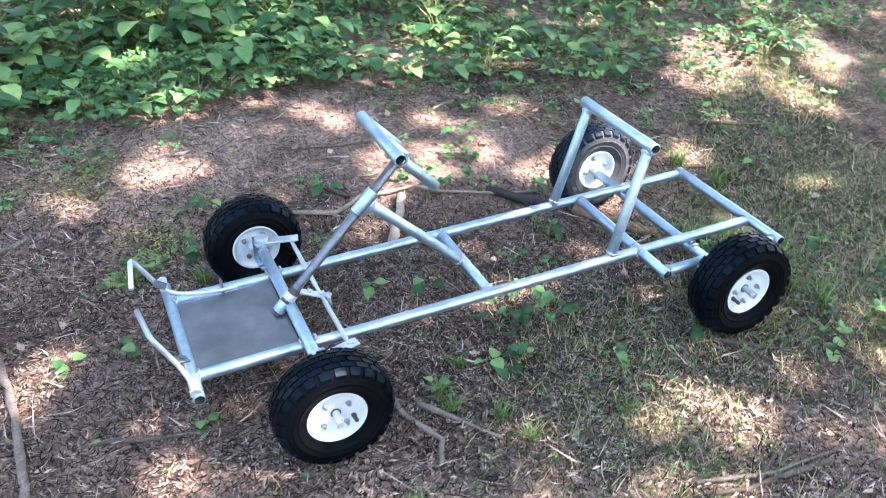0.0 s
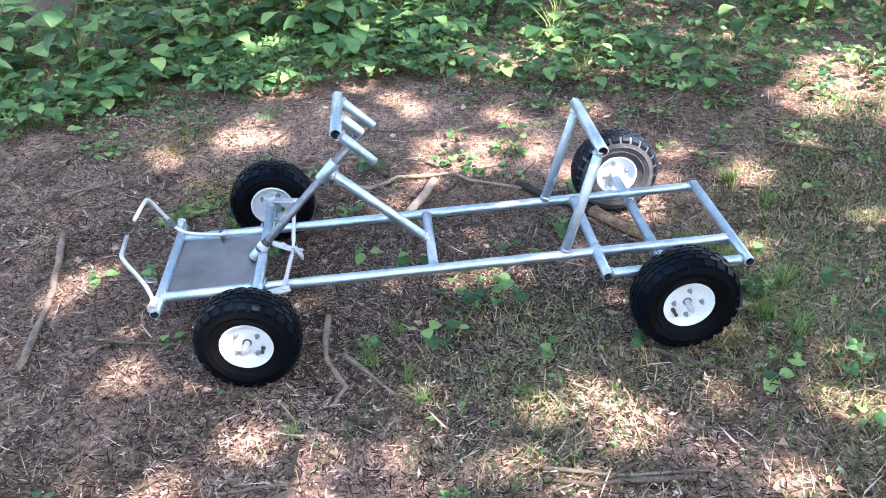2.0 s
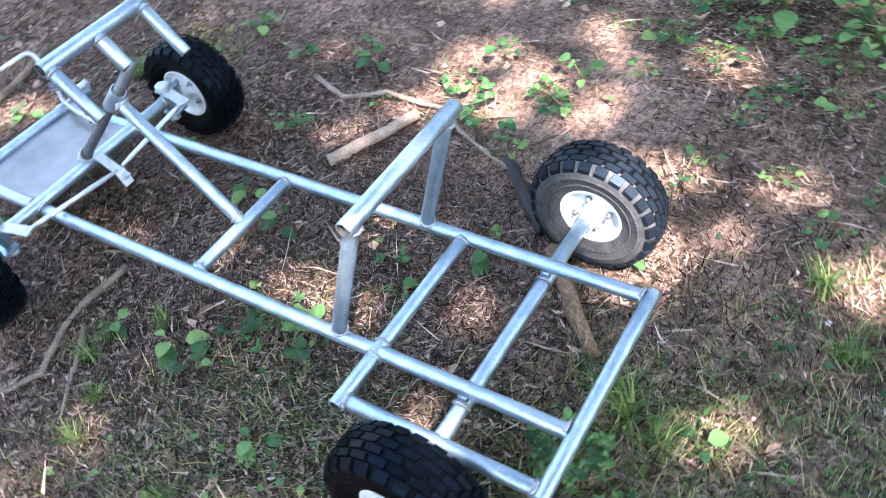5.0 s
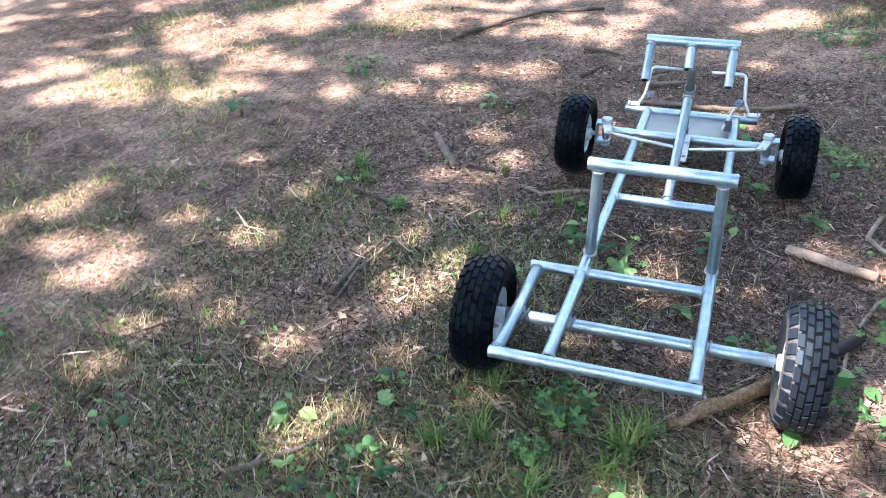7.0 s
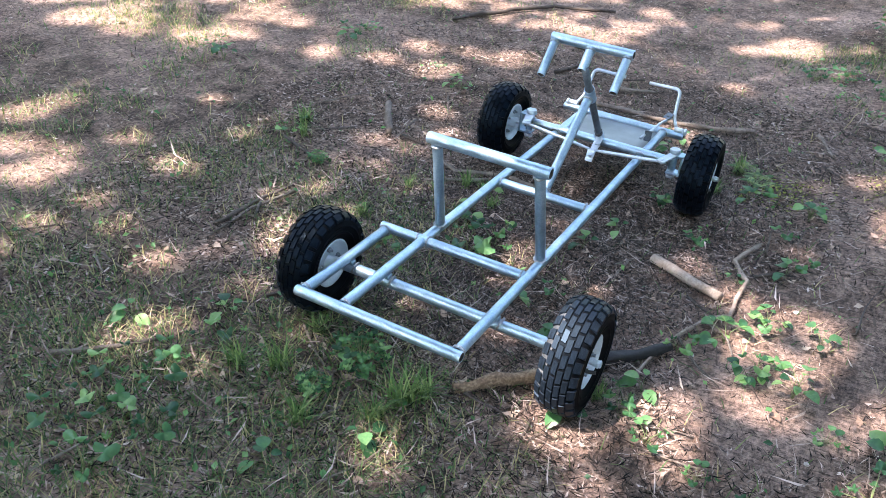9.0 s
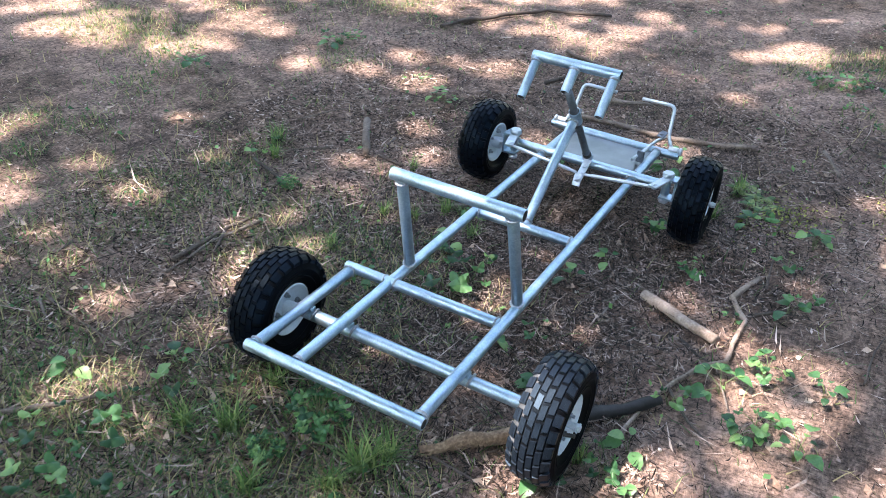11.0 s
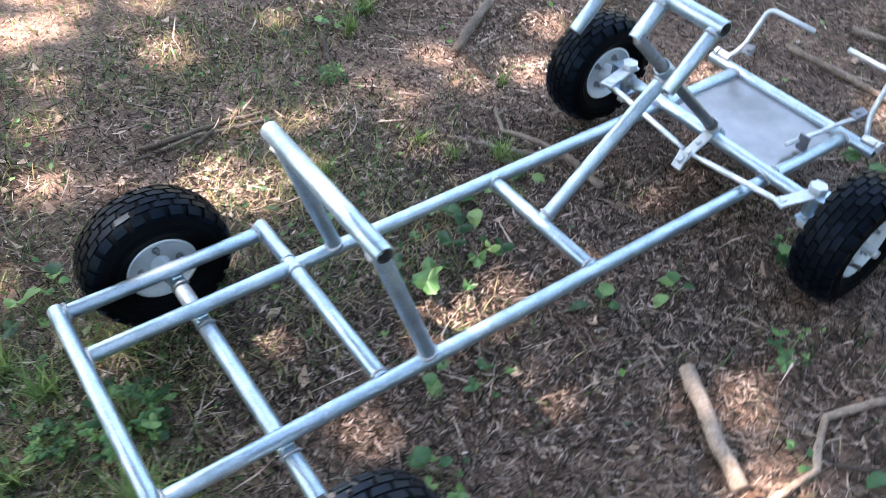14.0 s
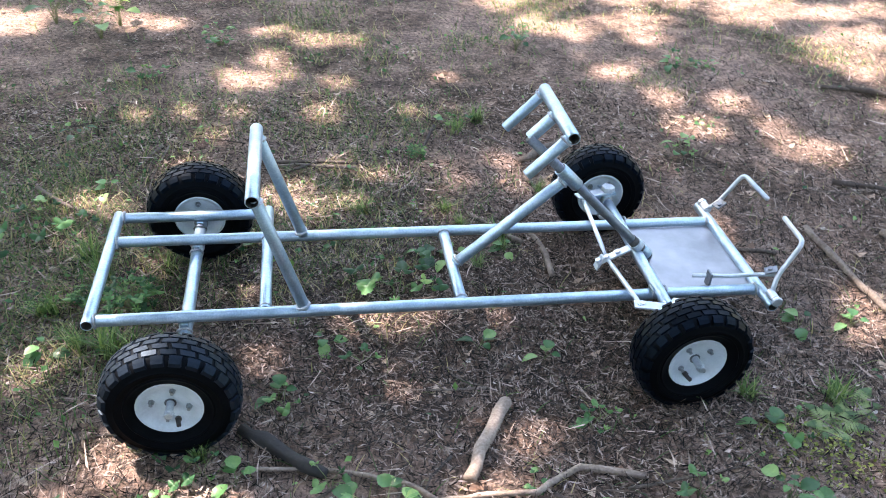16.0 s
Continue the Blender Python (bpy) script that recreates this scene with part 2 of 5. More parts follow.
GRASS = leaf_mat("grass_blade", [(0.05, (0.022, 0.060, 0.025)), (0.35, (0.055, 0.115, 0.042)), (0.6, (0.13, 0.17, 0.075)), (0.8, (0.34, 0.28, 0.165)), (0.95, (0.44, 0.35, 0.23))], island=True, gloss=0.5)
CANOPY = leaf_mat("canopy_leaf", [(0.1, (0.03, 0.08, 0.02)), (0.9, (0.09, 0.19, 0.05))], island=True, through_light=0.25)
STEM = varied("green_stem", [(0.3, (0.06, 0.10, 0.03)), (0.7, (0.16, 0.19, 0.07))], 0.6, 0.0, 50, 200, 0.0005, 0.3)
MOSS = leaf_mat("moss", [(0.1, (0.08, 0.11, 0.02)), (0.5, (0.18, 0.21, 0.05)), (0.9, (0.30, 0.32, 0.10))], island=True, gloss=0.8, through_light=0.2)

# blue gloss tint imitates open sky in the rubber's reflections
for rubber in (RUBBER, SHEEN_TREAD, SHEEN_RUBBER):
    rubber.node_tree.nodes["Principled BSDF"].inputs["Specular Tint"].default_value = (0.45, 0.72, 1.0, 1)

# ---------------------------------------------------------------- mesh tools


def mesh_of(name, verts, faces, mats, smooth=False):
    me = bpy.data.meshes.new(name)
    me.from_pydata([tuple(v) for v in verts], [], faces)
    for m in mats if isinstance(mats, (list, tuple)) else [mats]:
        me.materials.append(m)
    if smooth:
        me.polygons.foreach_set("use_smooth", [True] * len(me.polygons))
    me.update()
    return me


def part(name, me, parent, label="", m=None):
    ob = new(name, me)
    if parent is not None:
        ob.parent = parent
    if m is not None:
        ob.matrix_basis = m
    return tagged(ob, label)


def bm_mesh(name, bm, mats, smooth=True):
    me = bpy.data.meshes.new(name)
    bmesh.ops.recalc_face_normals(bm, faces=bm.faces[:])
    bm.to_mesh(me)
    bm.free()
    for m in mats if isinstance(mats, (list, tuple)) else [mats]:
        me.materials.append(m)
    if smooth:
        me.polygons.foreach_set("use_smooth", [True] * len(me.polygons))
        me.set_sharp_from_angle(angle=radians(40))
    me.update()
    return me


def sweep(points, radii, sides=12, close_ends=True, lump=0.0, seed=0):
    """Vertices and faces of a tube along a line of points, with a radius at each."""
    pts = [Vector(p) for p in points]
    rad = radii if isinstance(radii, (list, tuple)) else [radii] * len(pts)
    rng = random.Random(seed)
    verts, faces = [], []
    t0 = (pts[1] - pts[0]).normalized()
    n = t0.orthogonal().normalized()
    for i, p in enumerate(pts):
        a, b = pts[max(i - 1, 0)], pts[min(i + 1, len(pts) - 1)]
        t = (b - a).normalized()
        n = (n - t * n.dot(t)).normalized()
        w = t.cross(n)
        for k in range(sides):
            an = 2 * math.pi * k / sides
            r = rad[i] * (1 + lump * rng.uniform(-1, 1))
            verts.append(p + (n * math.cos(an) + w * math.sin(an)) * r)
    for i in range(len(pts) - 1):
        for k in range(sides):
            k2 = (k + 1) % sides
            faces.append((i * sides + k, i * sides + k2, (i + 1) * sides + k2, (i + 1) * sides + k))
    if close_ends:
        faces.append(tuple(range(sides))[::-1])
        faces.append(tuple(range((len(pts) - 1) * sides, len(pts) * sides)))
    return verts, faces


def pipe_mesh(name, a, b, r=0.0118, mat=None, sides=20):
    """A hollow pipe from a to b with a wall, dark inside and a slightly eased edge."""
    a, b = Vector(a), Vector(b)
    d = (b - a).normalized()
    e = 0.0012
    prof = [(a + d * 0.03, r * 0.80), (a, r * 0.82), (a, r * 0.94), (a + d * e, r)]
    n = max(2, int((b - a).length / 0.12))
    prof += [(a.lerp(b, i / n), r) for i in range(1, n)]
    prof += [(b - d * e, r), (b, r * 0.94), (b, r * 0.82), (b - d * 0.03, r * 0.80)]
    u = d.orthogonal().normalized()
    w = d.cross(u)
    verts, faces = [], []
    for p, rr in prof:
        for k in range(sides):
            an = 2 * math.pi * k / sides
            verts.append(p + (u * math.cos(an) + w * math.sin(an)) * rr)
    rows = len(prof)
    mats_i = []
    for i in range(rows - 1):
        for k in range(sides):
            k2 = (k + 1) % sides
            faces.append((i * sides + k, i * sides + k2, (i + 1) * sides + k2, (i + 1) * sides + k))
            mats_i.append(1 if i == 0 or i == rows - 2 else 0)
    faces.append(tuple(range(sides))[::-1])
    faces.append(tuple(range((rows - 1) * sides, rows * sides)))
    mats_i += [1, 1]
    me = mesh_of(name, verts, faces, [mat or TUBE, BORE], True)
    me.polygons.foreach_set("material_index", mats_i)
    me.set_sharp_from_angle(angle=radians(40))
    return me


def box_bm(bm, size, m, bev=0.0):
    got = bmesh.ops.create_cube(bm, size=1.0, matrix=m @ Matrix.Diagonal((*size, 1)))
    if bev:
        edges = list({e for v in got["verts"] for e in v.link_edges})
        bmesh.ops.bevel(bm, geom=edges, offset=bev, segments=1, affect='EDGES')


def disc_bm(bm, r, depth, m, segs=24, r2=None, bev=0.0):
    got = bmesh.ops.create_cone(bm, cap_ends=True, segments=segs, radius1=r, radius2=r if r2 is None else r2, depth=depth, matrix=m)
    if bev:
        edges = [e for e in {e for v in got["verts"] for e in v.link_edges} if len(e.link_faces) == 2 and e.calc_face_angle(0) > 1.0]
        bmesh.ops.bevel(bm, geom=edges, offset=bev, segments=1, affect='EDGES')


def lathe(profile, segs, closed=False):
    """Turns (radius, y) pairs about the y axis."""
    verts, faces = [], []
    for r, y in profile:
        for k in range(segs):
            an = 2 * math.pi * k / segs
            verts.append((r * math.cos(an), y, r * math.sin(an)))
    n = len(profile)
    for i in range(n if closed else n - 1):
        j = (i + 1) % n
        for k in range(segs):
            k2 = (k + 1) % segs
            faces.append((i * segs + k, i * segs + k2, j * segs + k2, j * segs + k))
    return verts, faces


# ---------------------------------------------------------------- ground


def ground_height(x, y):
    if abs(x) > 12 or abs(y) > 12:
        return 0.0
    rise = 0.085 * min(max((-y - 0.24) / 0.78, 0.0), 1.0) ** 0.85
    return rise + 0.010 * noise.noise((x * 1.7, y * 1.7, 0)) + 0.006 * noise.noise((x * 6, y * 6, 3.1)) + 0.0035 * noise.noise((x * 19, y * 19, 7.7))


def build_ground():
    def lines(lo, hi, step):
        near = list(np.arange(lo, hi + step / 2, step))
        far, d, out = [], step, hi
        while out < 400:
            d *= 1.35
            out += d
            far.append(out - hi)
        return [lo - f for f in reversed(far)] + near + [hi + f for f in far]
    xs, ys = lines(-1.4, 2.6, 0.022), lines(-1.9, 2.2, 0.022)
    verts = [(x, y, ground_height(x, y)) for y in ys for x in xs]
    w = len(xs)
    faces = [(j * w + i, j * w + i + 1, (j + 1) * w + i + 1, (j + 1) * w + i) for j in range(len(ys) - 1) for i in range(w - 1)]
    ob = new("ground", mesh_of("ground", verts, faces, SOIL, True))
    tagged(ob, "reddish-brown bare woodland soil with needles and dappled sunlight", "ground", kind="structure")


build_ground()

# ---------------------------------------------------------------- the kart

kart = new("go_kart")
kart.matrix_basis = KART
tagged(kart, "home-built silver-grey welded tube go-kart frame on four black wheels", "go-kart")

RAIL_Z, HALF = 0.154, 0.132
REAR_X, CROSS_X, SEAT_X, MID_X, BEAM_X, FRONT_X = -0.190, 0.140, 0.217, 0.531, 0.946, 1.178
OUT_Y = 0.231


def tube(name, a, b, label="", r=0.0118, mat=None):
    return part(name, pipe_mesh(name, a, b, r, mat), kart, label)


def weld(at, axis, r=0.0125, size=0.0028, seed=1):
    """A lumpy ring of weld metal about a joint."""
    axis = Vector(axis).normalized()
    u = axis.orthogonal().normalized()
    w = axis.cross(u)
    rng = random.Random(seed)
    pts, rad = [], []
    for k in range(19):
        an = 2 * math.pi * k / 18
        pts.append(Vector(at) + (u * math.cos(an) + w * math.sin(an)) * (r + rng.uniform(-0.0005, 0.0005)))
        rad.append(size * rng.uniform(0.7, 1.3))
    v, f = sweep(pts, rad, 6, True, 0.15, seed)
    part("weld_bead", mesh_of("weld_bead", v, f, WELD, True), kart)


# main rails and cross tubes
tube("rail", (REAR_X + 0.010, -HALF, RAIL_Z), (FRONT_X - 0.006, -HALF, RAIL_Z), "long silver-grey main rail")
tube("rail", (REAR_X + 0.010, HALF + 0.003, RAIL_Z), (FRONT_X - 0.006, HALF + 0.003, RAIL_Z), "long silver-grey main rail")
tube("cross_tube", (REAR_X, -HALF - 0.014, RAIL_Z), (REAR_X, OUT_Y + 0.014, RAIL_Z), "open-ended tail tube")
tube("outrigger_tube", (REAR_X + 0.008, OUT_Y, RAIL_Z), (CROSS_X - 0.008, OUT_Y, RAIL_Z))
tube("cross_tube", (CROSS_X, -HALF + 0.006, RAIL_Z + 0.0015), (CROSS_X, OUT_Y + 0.016, RAIL_Z + 0.0015))
tube("cross_tube", (MID_X, -HALF + 0.006, RAIL_Z), (MID_X, HALF - 0.004, RAIL_Z))
tube("cross_tube", (FRONT_X, -0.195, RAIL_Z), (FRONT_X, 0.205, RAIL_Z), "open-ended nose tube")
for k, (p, ax) in enumerate((
        ((REAR_X + 0.013, -HALF, RAIL_Z), (1, 0, 0)), ((REAR_X + 0.013, HALF, RAIL_Z), (1, 0, 0)), ((REAR_X + 0.013, OUT_Y, RAIL_Z), (1, 0, 0)),
        ((CROSS_X - 0.013, OUT_Y, RAIL_Z), (1, 0, 0)), ((CROSS_X, HALF + 0.016, RAIL_Z), (0, 1, 0)), ((CROSS_X, HALF - 0.012, RAIL_Z), (0, 1, 0)),
        ((CROSS_X, -HALF + 0.013, RAIL_Z), (0, 1, 0)), ((MID_X, HALF - 0.011, RAIL_Z), (0, 1, 0)), ((MID_X, -HALF + 0.013, RAIL_Z), (0, 1, 0)),
        ((FRONT_X - 0.013, -HALF, RAIL_Z), (1, 0, 0)), ((FRONT_X - 0.013, HALF + 0.003, RAIL_Z), (1, 0, 0)))):
    weld(p, ax, seed=k)

# rear axle under the rails
AXLE_Z = 0.124
tube("rear_axle", (-0.014, -0.268, AXLE_Z), (-0.014, 0.262, AXLE_Z), "axle tube welded under the rails", 0.0128)
v, f = sweep([(-0.014, -0.325, AXLE_Z), (-0.014, 0.325, AXLE_Z)], 0.0068, 14)
part("axle_rod", mesh_of("axle_rod", v, f, ZINC, True), kart)
for k, y in enumerate((-HALF, HALF + 0.003, OUT_Y)):
    bm = bmesh.new()
    box_bm(bm, (0.016, 0.022, 0.014), pose(-0.014, y, 0.137), 0.002)
    part("axle_saddle", bm_mesh("axle_saddle", bm, TUBE), kart)
    weld((-0.014, y - 0.014, AXLE_Z + 0.003), (0, 1, 0.3), 0.013, 0.0026, 40 + k)
    weld((-0.014, y + 0.014, AXLE_Z + 0.003), (0, 1, -0.3), 0.013, 0.0026, 50 + k)

# seat back
TOP = Vector((0.133, 0, 0.418))
tube("seat_back_upright", (SEAT_X, -HALF + 0.002, RAIL_Z + 0.004), (TOP.x + 0.003, -0.127, TOP.z - 0.008))
tube("seat_back_upright", (SEAT_X, HALF, RAIL_Z + 0.004), (TOP.x + 0.003, 0.116, TOP.z - 0.008))
tube("seat_back_bar", (TOP.x, -0.152, TOP.z), (TOP.x, 0.137, TOP.z), "open-ended top tube of the seat back", 0.0132)
up = (TOP - Vector((SEAT_X, 0, RAIL_Z))).normalized()
for k, (x, y, z) in enumerate(((SEAT_X, -HALF + 0.002, RAIL_Z), (SEAT_X, HALF, RAIL_Z))):
    weld(Vector((x, y, z)) + up * 0.0145, up, 0.0128, 0.0028, 60 + k)
for k, y in enumerate((-0.127, 0.116)):
    weld(TOP + Vector((0, y, 0)) - up * 0.0155, up, 0.0128, 0.0026, 64 + k)

# steering post, sleeve and column
COL_B, COL_T = Vector((0.970, 0.005, 0.160)), Vector((0.664, -0.012, 0.462))
col_d = (COL_T - COL_B).normalized()
SLEEVE = COL_B + col_d * 0.297
tube("steering_post", (MID_X + 0.006, 0.001, RAIL_Z + 0.004), SLEEVE + Vector((-0.008, 0, -0.006)))
weld((MID_X + 0.013, 0.001, RAIL_Z + 0.012), (0.74, 0, 0.66), 0.0125, 0.0028, 71)
tube("column_sleeve", SLEEVE - col_d * 0.030, SLEEVE + col_d * 0.030, "short sleeve that carries the steering column", 0.0142)
weld(SLEEVE + Vector((-0.013, 0, -0.011)), (0.74, 0, 0.66), 0.0125, 0.0028, 72)
v, f = sweep([COL_B - col_d * 0.012, COL_B, COL_T], 0.0098, 16)
part("steering_column", mesh_of("steering_column", v, f, DARK_STEEL, True), kart, "darker round steel shaft")
for d in (0.030,):
    tube("shaft_collar", COL_B + col_d * d, COL_B + col_d * (d + 0.016), "", 0.0145, ZINC)
tube("bearing_tube", COL_B - col_d * 0.004, COL_B + col_d * 0.022, "", 0.0135)
# handlebar
BAR = Vector((0.718, -0.002, 0.511))
grip_d = Vector((-0.690, 0.0, -0.724)).normalized()
tube("handlebar", BAR + Vector((0, -0.112, 0)), BAR + Vector((0, 0.112, 0)), "open-ended steering cross bar", 0.0128)
tube("handlebar_stub", BAR + grip_d * 0.008, BAR + grip_d * 0.074, "", 0.0122)
for y in (-0.099, 0.099):
    tube("handle_grip", BAR + Vector((0, y, 0)) + grip_d * 0.008, BAR + Vector((0, y, 0)) + grip_d * 0.112, "bare tube hand grip", 0.0108)
    weld(BAR + Vector((0, y, 0)) + grip_d * 0.0145, grip_d, 0.0118, 0.0024, 80 + int(y * 100))
weld(BAR + grip_d * 0.0145, grip_d, 0.0125, 0.0026, 84)

# front beam, kingpins, spindles
BEAM_Z = 0.166
KING_Y = 0.226
tube("front_beam", (BEAM_X, -KING_Y + 0.012, BEAM_Z), (BEAM_X, KING_Y - 0.012, BEAM_Z), "front axle beam welded across the rails", 0.0125)
for k, y in enumerate((-HALF, HALF + 0.003)):
    weld((BEAM_X - 0.012, y, RAIL_Z + 0.006), (1, 0, 0.4), 0.0126, 0.003, 90 + k)
    weld((BEAM_X + 0.012, y, RAIL_Z + 0.006), (1, 0, -0.4), 0.0126, 0.003, 94 + k)
for s in (-1, 1):
    y = s * KING_Y
    tube("kingpin_tube", (BEAM_X, y, 0.142), (BEAM_X, y, 0.184), "", 0.0115)
    weld((BEAM_X, y - s * 0.013, BEAM_Z), (0, 1, 0), 0.0125, 0.0028, 98 + s)
    bm = bmesh.new()
    disc_bm(bm, 0.0165, 0.013, pose(BEAM_X, y, 0.1985, 0, 0, 12), 6, bev=0.0012)
    disc_bm(bm, 0.0085, 0.075, pose(BEAM_X, y, 0.160), 14)
    disc_bm(bm, 0.0135, 0.009, pose(BEAM_X, y, 0.121, 0, 0, 5), 6, bev=0.001)
    part("kingpin_bolt", bm_mesh("kingpin_bolt", bm, ZINC), kart, "bright zinc hex bolt")
    bm = bmesh.new()
    box_bm(bm, (0.036, 0.040, 0.006), pose(BEAM_X, y + s * 0.008, 0.189), 0.001)
    box_bm(bm, (0.036, 0.040, 0.006), pose(BEAM_X, y + s * 0.008, 0.134), 0.001)
    box_bm(bm, (0.036, 0.006, 0.060), pose(BEAM_X, y + s * 0.027, 0.1615), 0.001)
    part("spindle_bracket", bm_mesh("spindle_bracket", bm, TUBE), kart, "folded plate bracket")
    v, f = sweep([(BEAM_X, y + s * 0.024, 0.152), (BEAM_X, s * 0.325, 0.152)], 0.0068, 14)
    part("spindle", mesh_of("spindle", v, f, ZINC, True), kart)
    bm = bmesh.new()
    box_bm(bm, (0.088, 0.024, 0.005), pose(BEAM_X - 0.040, y + s * -0.008, 0.190, 0, 0, s * 14), 0.001)
    disc_bm(bm, 0.006, 0.012, pose(BEAM_X - 0.072, y - s * 0.016, 0.188), 6)
    part("steering_arm", bm_mesh("steering_arm", bm, ZINC), kart, "flat steel arm")
    # tie rod with flattened ends
    a, b = Vector((BEAM_X - 0.066, y - s * 0.018, 0.184)), Vector((0.874, s * 0.012 - 0.008, 0.164))
    v, f = sweep([a, a.lerp(b, 0.08), a.lerp(b, 0.12), a.lerp(b, 0.88), a.lerp(b, 0.92), b], [0.004, 0.004, 0.0052, 0.0052, 0.004, 0.004], 10)
    part("tie_rod", mesh_of("tie_rod", v, f, ZINC, True), kart, "thin straight steering rod")
    bm = bmesh.new()
    disc_bm(bm, 0.0075, 0.010, pose(a.x, a.y, a.z + 0.006), 6, bev=0.0008)
    part("rod_bolt", bm_mesh("rod_bolt", bm, ZINC), kart)
# centre drop arm on the column
bm = bmesh.new()
arm_m = Matrix.Translation((0.888, -0.008, 0.168)) @ Euler((0, radians(-28), 0)).to_matrix().to_4x4()
box_bm(bm, (0.078, 0.020, 0.005), arm_m, 0.001)
for dx in (-0.034, -0.014, 0.012):
    disc_bm(bm, 0.0065, 0.012, arm_m @ pose(dx, 0, 0.002), 6)
part("drop_arm", bm_mesh("drop_arm", bm, ZINC), kart, "drilled steering tab at the column foot")
bm = bmesh.new()
box_bm(bm, (0.005, 0.022, 0.034), pose(0.860, -0.006, 0.150, 0, 25, 0), 0.001)
part("hanging_tab", bm_mesh("hanging_tab", bm, ZINC), kart)

# foot plate
bm = bmesh.new()
box_bm(bm, (FRONT_X - BEAM_X - 0.022, 2 * HALF - 0.018, 0.003), pose((FRONT_X + BEAM_X) / 2 + 0.001, 0.0015, RAIL_Z - 0.0045), 0.0006)
part("foot_plate", bm_mesh("foot_plate", bm, PLATE, False), kart, "flat grey sheet-steel floor plate")
for s in (-1, 1):
    v, f = sweep([(BEAM_X + 0.02, s * (HALF - 0.0125), RAIL_Z - 0.003), (FRONT_X - 0.02, s * (HALF - 0.0125), RAIL_Z - 0.003)], 0.0022, 6, True, 0.3, 7)
    part("weld_bead", mesh_of("weld_bead", v, f, WELD, True), kart)


# pedals: bent rods hinged on the nose tube
def smooth_line(pts, n=6):
    """Rounds the corners of a polyline."""
    P = [Vector(p) for p in pts]
    out = [P[0]]
    for i in range(1, len(P) - 1):
        r = min(0.018, (P[i] - P[i - 1]).length / 2.2, (P[i + 1] - P[i]).length / 2.2)
        a, b = P[i] + (P[i - 1] - P[i]).normalized() * r, P[i] + (P[i + 1] - P[i]).normalized() * r
        for k in range(n + 1):
            t = k / n
            out.append(a * (1 - t) ** 2 + P[i] * 2 * t * (1 - t) + b * t * t)
    out.append(P[-1])
    return out


for s in (-1, 1):
    line = smooth_line([(FRONT_X + 0.004, s * 0.172, RAIL_Z + 0.010), (1.196, s * 0.150, 0.198), (1.236, s * 0.142, 0.278), (1.247, s * 0.040, 0.272)])
    v, f = sweep(line, 0.0052, 12)
    pedal = part("pedal", mesh_of("pedal", v, f, ZINC, True), kart, "bent round-bar foot pedal")
    bm = bmesh.new()
    box_bm(bm, (0.027, 0.023, 0.004), pose(1.190, s * 0.133, 0.203, 0, -25, s * 20), 0.001)
    disc_bm(bm, 0.0055, 0.009, pose(1.190, s * 0.130, 0.203, 0, -25, 0), 10)
    part("pedal_bracket", bm_mesh("pedal_bracket", bm, DARK_STEEL), pedal, "small drilled plate")
    bm = bmesh.new()
    disc_bm(bm, 0.0095, 0.028, pose(FRONT_X + 0.004, s * 0.176, RAIL_Z + 0.014, 90, 0, 0), 14, bev=0.001)
    disc_bm(bm, 0.012, 0.008, pose(FRONT_X + 0.004, s * 0.196, RAIL_Z + 0.014, 90, 0, 0), 6, bev=0.001)
    part("pedal_pivot", bm_mesh("pedal_pivot", bm, ZINC), pedal, "bolt and nut that the pedal turns on")
rod = smooth_line([(1.196, -0.142, 0.198), (1.165, -0.118, 0.182), (1.120, -0.110, 0.174), (1.035, -0.098, 0.172)])
v, f = sweep(rod, 0.0045, 10)
part("pedal_rod", mesh_of("pedal_rod", v, f, ZINC, True), kart, "thin bent pull rod")
bm = bmesh.new()
box_bm(bm, (0.005, 0.022, 0.034), pose(1.066, -0.112, 0.172), 0.001)
part("rod_guide", bm_mesh("rod_guide", bm, DARK_STEEL), kart, "small upright guide tab")

# wheels
TYRE_W, RIM_R = 0.086, 0.057


